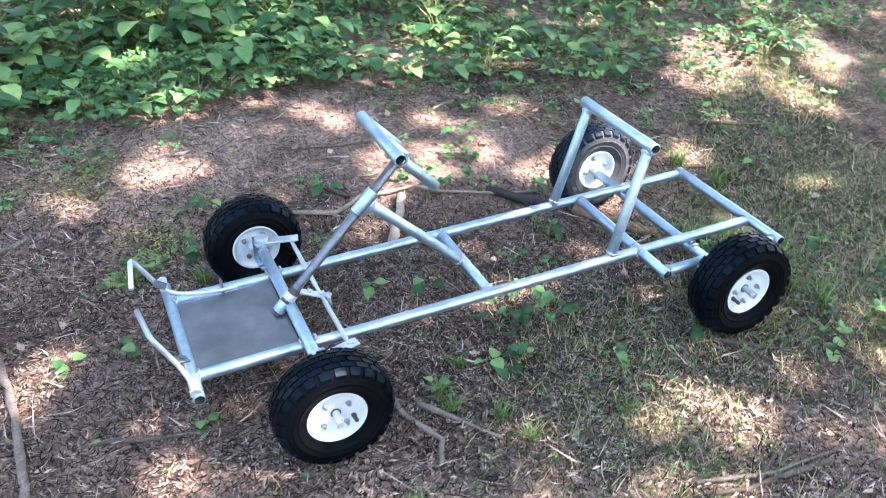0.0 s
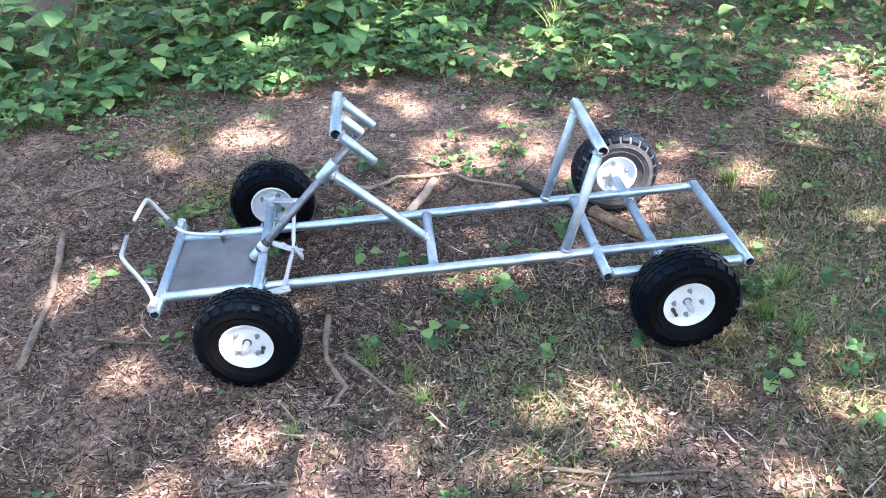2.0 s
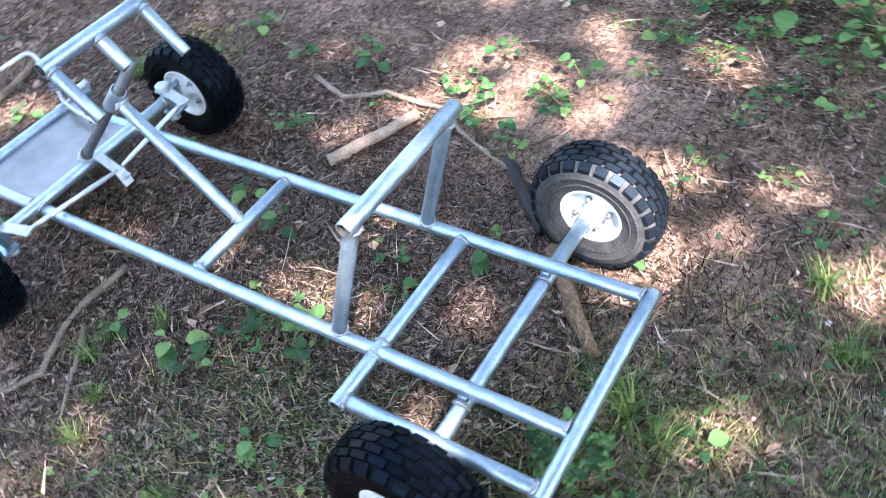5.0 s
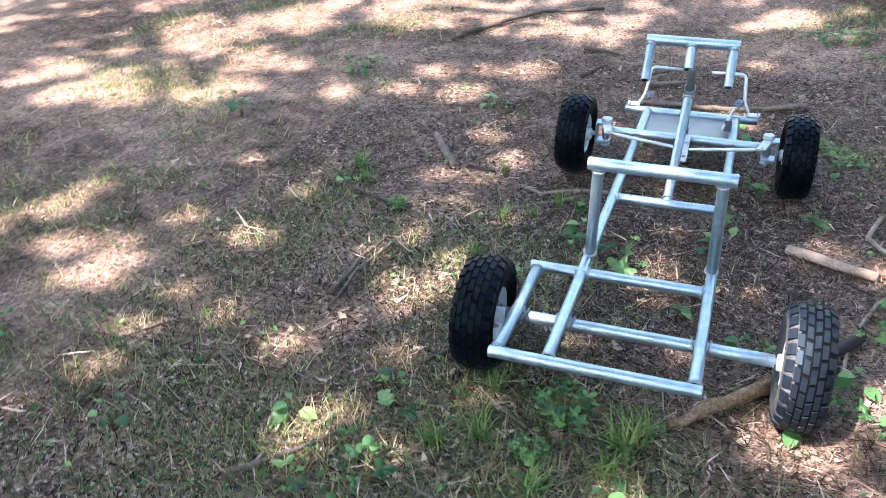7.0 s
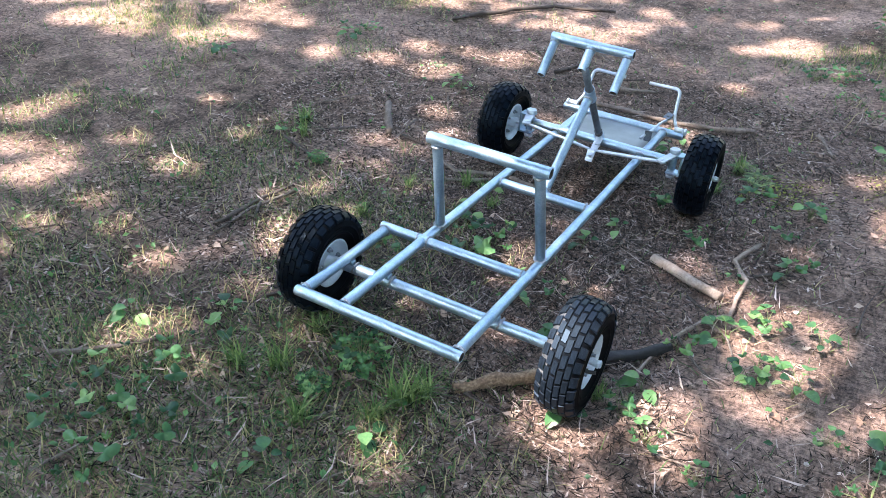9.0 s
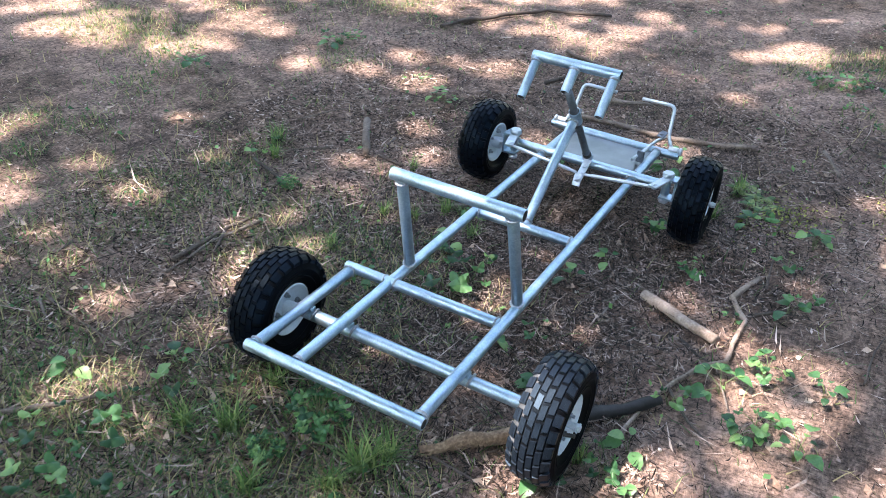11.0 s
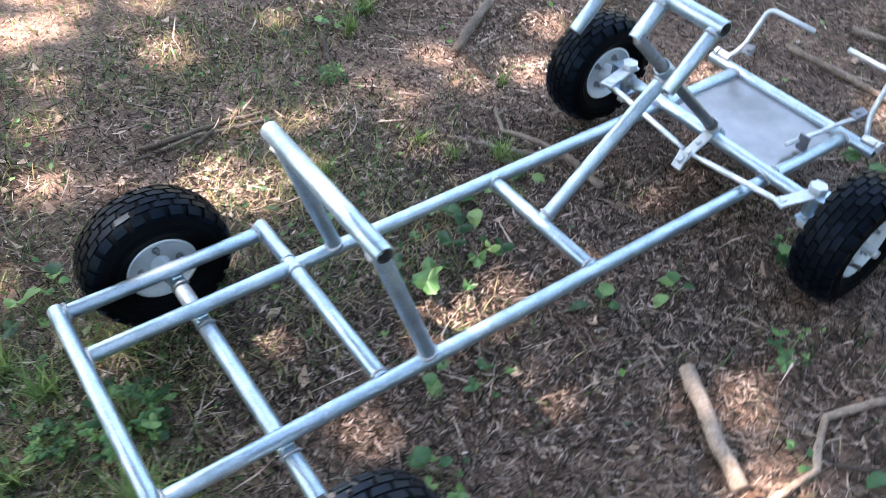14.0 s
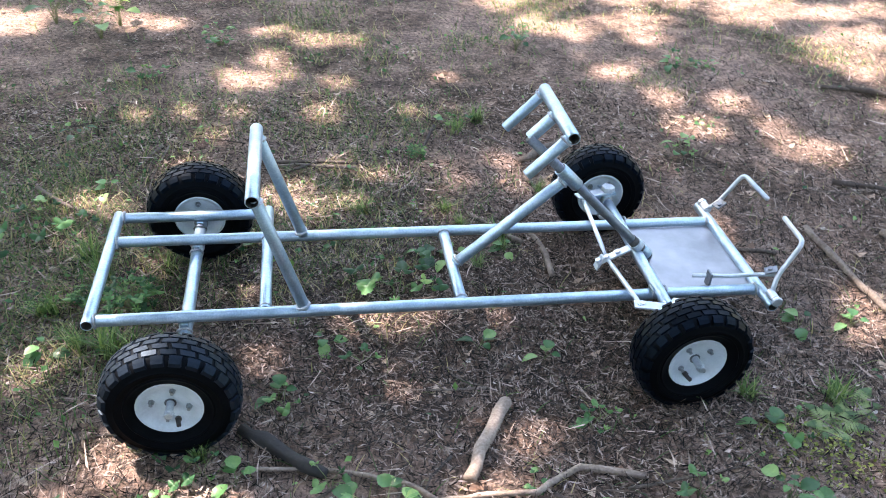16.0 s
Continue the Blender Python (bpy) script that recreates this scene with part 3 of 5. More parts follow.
def tyre_mesh(TYRE_R, wall=None, crown_mat=None):
    hw = TYRE_W / 2
    prof = [(RIM_R - 0.004, -0.030), (RIM_R + 0.004, -0.034), (RIM_R + 0.012, -0.0375), (RIM_R + 0.026, -0.0425), (TYRE_R - 0.028, -hw + 0.0005), (TYRE_R - 0.018, -hw + 0.0045),
            (TYRE_R - 0.0115, -hw + 0.011), (TYRE_R - 0.0065, -0.022), (TYRE_R - 0.0045, 0.0)]
    prof = prof + [(r, -y) for r, y in reversed(prof[:-1])]
    verts, faces = [], []

    def surf(y):
        a = abs(y) / hw
        return TYRE_R - 0.0045 - 0.0035 * a - 0.013 * max(0, a - 0.45) ** 1.6 * 2.2

    def block(a0, a1, y0, y1, skew, lift):
        base = len(verts)
        for top in (0, 1):
            ins = 0.06 if top else 0.0
            for u, w in ((0, 0), (1, 0), (1, 1), (0, 1)):
                u2, w2 = ins + u * (1 - 2 * ins), ins + w * (1 - 2 * ins)
                y = y0 + (y1 - y0) * w2
                an = a0 + (a1 - a0) * u2 + skew * y
                r = surf(y) + (lift if top else -0.003)
                verts.append((r * math.cos(an), y, r * math.sin(an)))
        for q in ((4, 5, 6, 7), (0, 1, 5, 4), (1, 2, 6, 5), (2, 3, 7, 6), (3, 0, 4, 7)):
            faces.append(tuple(base + i for i in q))
    n = 24
    st = 2 * math.pi / n
    for k in range(n):
        a = k * st
        for sgn in (-1, 1):
            o = 0 if sgn > 0 else st / 2
            block(a + o + 0.04 * st, a + o + 0.92 * st, sgn * 0.0010, sgn * 0.0128, sgn * 2.0, 0.0030)
            block(a + o + 0.44 * st, a + o + 1.34 * st, sgn * 0.0146, sgn * 0.0262, sgn * 1.5, 0.0030)
            block(a + o + 0.06 * st, a + o + 0.82 * st, sgn * 0.0276, sgn * 0.0345, 0, 0.0036)
            block(a + o + 0.06 * st, a + o + 0.82 * st, sgn * 0.0338, sgn * 0.0415, 0, 0.0040)
    tread = mesh_of("tread", verts, faces, crown_mat or SHEEN_TREAD, True)
    tread.set_sharp_from_angle(angle=radians(35))
    # side walls with raised rings
    full = []
    for r, y in prof:
        full.append((r, y))
    for r0 in (RIM_R + 0.019, TYRE_R - 0.034):
        for sgn in (-1, 1):
            side = [q for q in full if (q[1] < 0) == (sgn < 0)]
            lo = max((q for q in side if q[0] < r0), key=lambda q: q[0])
            hi = min((q for q in side if q[0] >= r0), key=lambda q: q[0])
            t = (r0 - lo[0]) / (hi[0] - lo[0])
            yy = lo[1] + (hi[1] - lo[1]) * t
            i, j = full.index(lo), full.index(hi)
            ring = [(r0 - 0.002, yy), (r0 - 0.0008, yy + sgn * 0.0012), (r0 + 0.0008, yy + sgn * 0.0012), (r0 + 0.002, yy)]
            if i < j:
                full[j:j] = ring
            else:
                full[i:i] = ring[::-1]
    v2, f2 = lathe(full, 72, True)
    body = mesh_of("tyre", v2, f2, wall or RUBBER, True)
    body.set_sharp_from_angle(angle=radians(50))
    return body, tread


def rim_mesh():
    prof = [(0.0105, 0.008), (0.0105, 0.0185), (0.0125, 0.0195), (0.028, 0.0205), (0.040, 0.0225), (0.048, 0.0265), (0.0535, 0.0315), (0.0558, 0.0330), (RIM_R + 0.0012, 0.0325), (RIM_R, 0.029),
            (RIM_R - 0.003, 0.020), (RIM_R - 0.003, -0.020), (RIM_R, -0.029), (RIM_R + 0.0012, -0.0325), (0.0548, -0.0335), (0.0515, -0.0305), (0.047, -0.024), (0.041, -0.0205), (0.016, -0.0195), (0.0105, -0.008)]
    verts, faces = lathe(prof, 48, True)
    me = mesh_of("wheel", verts, faces, WHITE, True)
    me.set_sharp_from_angle(angle=radians(50))
    return me


REAR_TYRE, FRONT_TYRE, DUSTY_SHEEN_TYRE, RIM = tyre_mesh(0.125), tyre_mesh(0.120), tyre_mesh(0.125, RUBBER, SHEEN_RUBBER), rim_mesh()
DUSTY_SHEEN_TYRE[0].materials.append(DUST_WALL)
for face in DUSTY_SHEEN_TYRE[0].polygons:
    if face.center.y < -0.02:
        face.material_index = 1
bm = bmesh.new()
disc_bm(bm, 0.0165, 0.050, pose(0, -0.021, 0, 90, 0, 0), 20, bev=0.0015)
HUB = bm_mesh("hub", bm, WHITE)
bm = bmesh.new()
disc_bm(bm, 0.0070, 0.050, pose(0, 0.028, 0, 90, 0, 0), 16, bev=0.001)
disc_bm(bm, 0.0085, 0.005, pose(0, 0.044, 0, 90, 0, 0), 16, bev=0.0008)
disc_bm(bm, 0.0022, 0.022, pose(0, 0.0485, 0, 0, 0, 0), 8)
NUT = bm_mesh("axle_end", bm, ZINC)
bm = bmesh.new()
disc_bm(bm, 0.0104, 0.010, pose(0, 0.0145, 0, 90, 0, 0), 20)
BEARING = bm_mesh("bearing", bm, DARK_STEEL)
bm = bmesh.new()
disc_bm(bm, 0.0062, 0.006, pose(0, 0.0205, 0, 90, 0, 0), 6, bev=0.0006)
disc_bm(bm, 0.0034, 0.062, pose(0, -0.001, 0, 90, 0, 0), 10)
disc_bm(bm, 0.0066, 0.006, pose(0, -0.0230, 0, 90, 0, 0), 6, bev=0.0006)
BOLT = bm_mesh("rim_bolt", bm, BOLT_STEEL)
bm = bmesh.new()
disc_bm(bm, 0.0042, 0.026, pose(0, 0.030, 0, 75, 0, 0), 10, bev=0.0008)
disc_bm(bm, 0.0052, 0.010, pose(0, 0.022, 0, 75, 0, 0), 10)
VALVE_ME = bm_mesh("valve_stem", bm, VALVE)
bm = bmesh.new()
box_bm(bm, (0.030, 0.0008, 0.0045), pose(0, 0, 0.004), 0)
box_bm(bm, (0.024, 0.0008, 0.0035), pose(0.002, 0, -0.004), 0)
STICKER = bm_mesh("sticker", bm, RED, False)


def wheel(x, y, z, spin, steer, sticker, tyre):
    s = 1 if y > 0 else -1
    m = pose(x, y, z, 0, 0, steer + (0 if s > 0 else 180)) @ pose(0, 0, 0, 0, spin, 0)
    w = part("wheel", RIM, kart, "black pneumatic wheel with a white steel rim", m)
    part("tyre", tyre[0], w, "black rubber tyre")
    tagged(part("tread", tyre[1], w, "worn block tread"), kind="stuff")
    part("hub", HUB, w)
    part("axle_end", NUT, w, "bright axle end with a retaining pin")
    part("bearing", BEARING, w, "dark bearing seat")
    for k in range(4):
        an = math.pi / 2 * k + 0.4
        part("rim_bolt", BOLT, w, "", pose(0.032 * math.cos(an), 0.001, 0.032 * math.sin(an)))
    part("valve_stem", VALVE_ME, w, "black rubber tyre valve", pose(0.036, 0, -0.004, 0, 20, 0))
    if sticker:
        part("sticker", STICKER, w, "small red printed sticker", pose(-0.030, 0.0185, -0.026, 0, 40, 0))
    return w


wheel(-0.020, -0.318, 0.127, 100, 0, False, DUSTY_SHEEN_TYRE)
wheel(-0.020, 0.306, 0.121, 20, 0, False, REAR_TYRE)
wheel(BEAM_X + 0.006, -0.308, 0.146, 60, 1.5, False, FRONT_TYRE)
wheel(BEAM_X + 0.008, 0.316, 0.145, 150, -1.5, True, FRONT_TYRE)

# ---------------------------------------------------------------- trees that shade the place

# openings cut in unseen crowns to let sun onto these spots: x, y, radius
GAPS_WOODSIDE = [(1.11, -.91, .11), (1.38, -.77, .06), (.52, -.74, .05), (.36, -.64, .07), (.34, -.77, .045), (.17, -.82, .055), (.15, -.59, .05), (.54, -.55, .05), (.62, -.41, .05), (.38, -.21, .04),
                 (-.27, -.83, .07), (-.26, -.61, .055), (-.45, -.43, .08), (-.83, -.86, .12), (-.05, -.36, .06), (.62, -1.11, .07), (1.11, -1.26, .06), (-.03, -.94, .07), (-.77, -.17, .06), (-1.16, -.69, .18),
                 (-.69, -.61, .09), (-1.07, -1.03, .20), (.84, -.64, .03), (.47, -.63, .06), (.40, -.82, .045), (.01, -.52, .06), (.10, -.58, .055), (-.10, -.27, .04), (-.08, -.58, .045), (.28, -.74, .05)]
GAPS_UNDER = [(.14, -1.45, .11), (.0, -1.62, .11), (.24, -1.25, .06), (.16, -.71, .045), (-.21, -.46, .045), (.56, -1.02, .06), (.27, -.96, .05), (.40, -.42, .04), (.49, .0, .04), (.40, -.02, .04), (.32, .0, .04), (.06, .15, .04), (.62, -.02, .028), (-.13, .29, .03), (-.30, -.03, .045), (-.36, -.06, .045), (.12, -.10, .03), (-.13, -.37, .05),
              (.07, -.39, .06), (-.02, -.39, .05), (1.49, -.11, .055), (1.27, .09, .03), (1.26, .27, .055), (1.09, .31, .04), (1.43, -.19, .04), (-.93, -1.0, .20), (-1.3, -.95, .25), (-1.02, -1.2, .14)]
GAPS_CLEARING = [(.98, .52, .05), (.82, .56, .035), (.59, .51, .035), (.66, .59, .035), (.34, .50, .045), (.24, .49, .06), (.20, .58, .06), (.10, .33, .03), (-.06, .51, .04), (-.26, .54, .05),
                 (-.36, .58, .055), (-.34, .40, .03), (.01, .65, .035), (.41, .64, .03), (-.09, .74, .035), (-.04, .62, .025), (-.04, .93, .045), (-.13, .76, .03), (.01, 1.10, .04), (-.14, 1.11, .055),
                 (-.31, 1.11, .045), (.29, 1.08, .06), (.02, 1.36, .085), (.17, 1.39, .05), (.13, 1.56, .07), (.29, 1.71, .08), (.36, 1.31, .045), (.57, 1.05, .04), (.12, .58, .03), (.32, .72, .04)]
GAPS_BEYOND = [(1.14, 2.09, .19), (1.30, 1.73, .14), (1.55, 1.64, .10), (1.02, 2.36, .12), (1.45, 1.07, .07), (1.11, .65, .06), (.82, .67, .045), (1.46, .85, .11), (1.72, .81, .07), (1.78, .68, .11),
               (1.33, 1.33, .07), (2.29, 1.37, .17), (2.30, .50, .11), (2.67, -.32, .17), (2.53, -.14, .07), (2.03, -.19, .05), (1.22, 1.77, .10), (1.62, 1.84, .11), (1.81, 2.09, .18), (1.30, 2.55, .14),
               (.95, .52, .04), (.79, .71, .035), (.73, 1.31, .045), (.41, 1.70, .06), (1.83, 2.31, .22), (2.20, 1.89, .21), (2.44, 1.52, .18), (-.90, 2.01, .15), (-.36, 1.97, .11), (1.65, 1.02, .07)]
GAPS = GAPS_WOODSIDE + GAPS_UNDER + GAPS_CLEARING + GAPS_BEYOND


rngf = random.Random(77)
FLECKS = {}
for _ in range(260):
    fx, fy, fr = rngf.uniform(-1.4, 2.4), rngf.uniform(-1.5, 1.6), rngf.uniform(0.018, 0.034)
    FLECKS.setdefault((int(fx // 0.2), int(fy // 0.2)), []).append((fx, fy, fr))


def is_fleck(x, y):
    ix, iy = int(x // 0.2), int(y // 0.2)
    for a in (ix - 1, ix, ix + 1):
        for b in (iy - 1, iy, iy + 1):
            for fx, fy, fr in FLECKS.get((a, b), ()):
                if (x - fx) ** 2 + (y - fy) ** 2 < fr * fr:
                    return True
    return False


def is_open(x, y):
    wob = 1.0 + 0.6 * noise.noise((x * 9, y * 9, 1.5)) + 0.35 * noise.noise((x * 23, y * 23, 4.5))
    for gx, gy, gr in GAPS:
        if (x - gx) ** 2 + (y - gy) ** 2 < (gr * 0.95 * wob + 0.019) ** 2:
            return True
    if is_fleck(x, y):
        return True
    away = max(abs(x - 0.5) - 1.6, abs(y - 0.25) - 1.45, 0)
    if away > 0:
        n = noise.noise((x * 4.6, y * 4.6, 5.0)) + 0.8 * noise.noise((x * 11, y * 11, 9.0))
        bright = x > 1.0 and y > 0.3
        return n > (-0.05 if bright else (0.55 if x > 1.3 else 0.22 if x > -0.2 else 0.22) if y < -1.15 else 0.36)
    return False


def twig_leaf(verts, faces, p, size, rng, flat=0.5):
    """One leaf blade of four corners, folded along its rib."""
    d = Vector((rng.uniform(-1, 1), rng.uniform(-1, 1), rng.uniform(-flat, flat))).normalized()
    n = Vector((rng.uniform(-flat, flat), rng.uniform(-flat, flat), 1)).normalized()
    w = d.cross(n).normalized()
    n = w.cross(d)
    b = len(verts)
    verts.extend((p - d * size * 0.5, p + w * size * 0.34 + n * size * 0.08 - d * size * 0.05, p + d * size * 0.5, p - w * size * 0.34 + n * size * 0.08 - d * size * 0.05))
    faces.extend(((b, b + 1, b + 2), (b, b + 2, b + 3)))


# four stand out of view, added to hold crowns that shade the ground
TREES = [(-4.2, 2.4, 0.17), (-1.8, 6.0, 0.20), (-5.2, -2.6, 0.15), (2.09, -2.22, 0.125), (-0.81, -1.90, 0.075), (4.6, 4.4, 0.16), (-1.46, -1.74, 0.055)]


def build_trees():
    rng = random.Random(11)
    lv = [([], []) for _ in TREES]
    placed = 0
    while placed < 92000:
        gx, gy, h = rng.uniform(-2.9, 4.0), rng.uniform(-4.4, 2.7), rng.uniform(6.2, 7.8)
        if rng.random() < 0.25 and (abs(gx - .6) > 2.6 or abs(gy) > 2.6):
            continue
        placed += 1
        if is_open(gx, gy):
            continue
        p = Vector((gx, gy, 0)) + TO_SUN * (h / TO_SUN.z)
        k = min(range(len(TREES)), key=lambda i: (TREES[i][0] - p.x) ** 2 + (TREES[i][1] - p.y) ** 2)
        twig_leaf(*lv[k], p, rng.uniform(0.08, 0.12), rng, 0.35)
    # the leaf cover thins out raggedly towards the open ground
    placed = 0
    while placed < 8000:
        gx, gy, h = rng.uniform(-6.0, 7.0), rng.uniform(-7.4, 5.8), rng.uniform(6.2, 7.8)
        out = max(-2.9 - gx, gx - 4.0, -4.4 - gy, gy - 2.7)
        n = noise.noise((gx * 1.1, gy * 1.1, 13.0))
        if out < -0.05 or rng.random() > math.exp(-max(out - 0.9 * n, 0.0) * 1.3) or n + 0.6 * noise.noise((gx * 4, gy * 4, 14.0)) > 0.45:
            continue
        placed += 1
        p = Vector((gx, gy, 0)) + TO_SUN * (h / TO_SUN.z)
        k = min(range(len(TREES)), key=lambda i: (TREES[i][0] - p.x) ** 2 + (TREES[i][1] - p.y) ** 2)
        twig_leaf(*lv[k], p, rng.uniform(0.13, 0.20), rng, 0.35)
    for (x, y, r), (cv, cf) in zip(TREES, lv):
        tree = new("tree")
        tree.location = (x, y, 0)
        tagged(tree, "woodland tree with rough grey-brown bark and a leafy crown", "tree", "trees round the clearing")
        line, rad = [], []
        for i in range(15):
            z = -0.05 + 9.2 * (i / 14) ** 1.3
            line.append((0.10 * math.sin(z * 0.8 + x), 0.10 * math.sin(z * 0.6 + y), z))
            rad.append(r * (1.35 if i == 0 else 1.12 if i == 1 else 1.0) * (1 - 0.8 * (i / 14)))
        v, f = sweep(line, rad, 18, True, 0.05, int(abs(x) * 10))
        part("trunk", mesh_of("trunk", v, f, TRUNK, True), tree)
        for k in range(6):
            an, z0 = k * 1.05 + x, 4.9 + 0.55 * k
            ln = rng.uniform(1.6, 2.8)
            pts = [(ln * t * math.cos(an) * 1.0, ln * t * math.sin(an), z0 + 1.5 * t - 0.3 * t * t) for t in (0, .25, .5, .75, 1)]
            v, f = sweep(pts, [r * 0.35, r * 0.27, r * 0.2, r * 0.12, r * 0.04], 8)
            part("limb", mesh_of("limb", v, f, TRUNK, True), tree)
        while len(cv) < 1200:
            q = Vector((x + rng.gauss(0, 1.3), y + rng.gauss(0, 1.3), rng.uniform(6.2, 8.2)))
            g = q - TO_SUN * (q.z / TO_SUN.z)
            if -2 < g.x < 3.5 and -2.5 < g.y < 3 and is_open(g.x, g.y):
                cv.extend([q] * 4)
                continue
            twig_leaf(cv, cf, q, 0.14, rng)
        base = Vector((x, y, 0))
        part("crown", mesh_of("crown", [v - base for v in cv], cf, CANOPY), tree, "crown of many small green leaves")


build_trees()

# ---------------------------------------------------------------- sticks


def stick(name, pts, r0, r1, mat, label, category="stick", knots=0.12, lift=0.0, lump=0.10):
    """A crooked stick on the ground through the given places, thinning from r0 to r1."""
    rng = random.Random(int(abs(pts[0][0]) * 1000 + abs(pts[0][1]) * 77))
    P = []
    for a, b in zip(pts[:-1], pts[1:]):
        n = max(3, int(math.dist(a, b) / 0.035))
        P += [(a[0] + (b[0] - a[0]) * k / n, a[1] + (b[1] - a[1]) * k / n) for k in range(n)]
    P.append(pts[-1])
    line, rad = [], []
    for i, (x, y) in enumerate(P):
        t = i / (len(P) - 1)
        r = (r0 + (r1 - r0) * t) * rng.uniform(1 - knots, 1 + knots)
        j = 0.25 * r0
        line.append(Vector((x + rng.uniform(-j, j) - P[0][0], y + rng.uniform(-j, j) - P[0][1], ground_height(x, y) + r * 0.85 + 0.008 + lift * t)))
        rad.append(r)
    v, f = sweep(line, rad, 9 if r0 < 0.012 else 14, True, lump, len(P))
    ob = new(name, mesh_of(name, v, f, mat, True))
    ob.location = (P[0][0], P[0][1], 0)
    return tagged(ob, label, category, "fallen sticks and twigs")


THIN, OLD = "thin dry brown twig lying on the soil", "weathered grey-brown stick lying on the soil"
stick("stick", [(0.597, -0.305), (0.487, -0.497)], 0.0135, 0.0120, PALE_STICK, "thick pale broken stick lying on the soil", knots=0.05)
stick("branch", [(0.80, -0.53), (0.69, -0.49), (0.60, -0.54), (0.50, -0.535), (0.43, -0.54), (0.38, -0.49), (0.28, -0.45), (0.22, -0.43), (0.10, -0.41)], 0.0066, 0.0042, PALE_STICK, "long crooked thin grey branch lying on the soil", "branch")
stick("twig", [(0.63, -0.55), (0.69, -0.62)], 0.006, 0.003, STICK, THIN)
stick("twig", [(0.38, -0.49), (0.35, -0.55), (0.28, -0.58)], 0.004, 0.002, STICK, THIN)
stick("twig", [(0.29, -0.455), (0.21, -0.52), (0.16, -0.58)], 0.0035, 0.0015, STICK, THIN)
stick("rotten_log", [(-0.11, -0.10), (-0.04, -0.17), (0.05, -0.28)], 0.012, 0.016, BARKY, "rotten brown bark-covered piece of wood beside a tyre", "log", 0.22, 0, 0.2)
stick("charred_log", [(0.09, -0.31), (0.16, -0.37), (0.24, -0.455)], 0.0145, 0.010, BURNT, "blackened charred piece of branch on the soil", "log", 0.25, 0, 0.22)
stick("stick", [(1.04, 0.80), (0.94, 0.735), (0.85, 0.67)], 0.013, 0.011, STICK, "flat grey weathered piece of wood on the soil")
stick("twig", [(0.86, 0.63), (0.85, 0.54)], 0.006, 0.004, STICK, THIN)
stick("twig", [(0.63, 0.93), (0.58, 0.80), (0.55, 0.70)], 0.006, 0.003, STICK, THIN)
stick("branch", [(0.09, 0.73), (0.20, 0.722), (0.29, 0.72), (0.37, 0.70)], 0.007, 0.004, STICK, "thin dark forked branch lying on the soil", "branch")
stick("twig", [(0.26, 0.715), (0.17, 0.67)], 0.006, 0.003, STICK, THIN)
stick("long_branch", [(1.57, -0.36), (1.53, -0.10), (1.515, 0.07), (1.51, 0.23)], 0.010, 0.009, STICK, "long straight weathered branch lying in front of the kart", "branch")
stick("branch", [(0.80, 0.11), (0.805, 0.20), (0.80, 0.28), (0.755, 0.37), (0.79, 0.44)], 0.0082, 0.005, STICK, "crooked brown branch lying under the kart", "branch")
stick("twig", [(0.76, 0.26), (0.70, 0.34), (0.645, 0.42)], 0.007, 0.003, STICK, THIN)
stick("twig", [(1.38, 0.13), (1.25, 0.165), (1.12, 0.18)], 0.006, 0.003, STICK, THIN)
stick("twig", [(1.63, -0.55), (1.56, -0.58), (1.46, -0.62)], 0.006, 0.004, STICK, THIN)
stick("twig", [(-0.58, -0.58), (-0.70, -0.55), (-0.83, -0.50)], 0.008, 0.005, STICK, THIN)
stick("twig", [(0.06, 0.34), (-0.01, 0.38), (-0.085, 0.435)], 0.007, 0.004, STICK, THIN)
stick("twig", [(0.37, 0.67), (0.21, 0.71), (0.05, 0.71)], 0.005, 0.003, STICK, THIN)
stick("twig", [(-0.49, 0.66), (-0.41, 0.57), (-0.33, 0.51)], 0.007, 0.004, STICK, THIN)
stick("branch", [(2.10, 1.06), (2.31, 0.93), (2.52, 0.80), (2.64, 0.53)], 0.011, 0.007, STICK, OLD, "branch")
stick("twig", [(2.08, 0.52), (1.99, 0.32)], 0.008, 0.005, STICK, THIN)
stick("twig", [(1.70, 0.19), (1.77, 0.05)], 0.009, 0.006, STICK, THIN)
stick("twig", [(1.71, 0.45), (1.85, 0.40)], 0.008, 0.005, STICK, THIN)
stick("twig", [(2.02, 1.08), (2.23, 1.01)], 0.008, 0.005, STICK, THIN)
stick("twig", [(-0.10, 0.30), (-0.17, 0.21), (-0.24, 0.10)], 0.0035, 0.002, STICK, THIN)
stick("twig", [(-0.20, 0.09), (-0.28, 0.07), (-0.36, 0.10)], 0.004, 0.002, STICK, THIN)
rngt = random.Random(19)
for _ in range(70):
    tx, ty, ta, tl = rngt.uniform(-0.9, 1.9), rngt.uniform(-0.95, 1.1), rngt.uniform(0, 6.283), rngt.uniform(0.05, 0.15)
    bend = rngt.uniform(-0.35, 0.35)
    stick("twig", [(tx, ty), (tx + tl * math.cos(ta), ty + tl * math.sin(ta)), (tx + tl * (math.cos(ta) + math.cos(ta + bend)), ty + tl * (math.sin(ta) + math.sin(ta + bend)))],
          rngt.uniform(0.0018, 0.004), 0.001, STICK, THIN)

# ---------------------------------------------------------------- plants


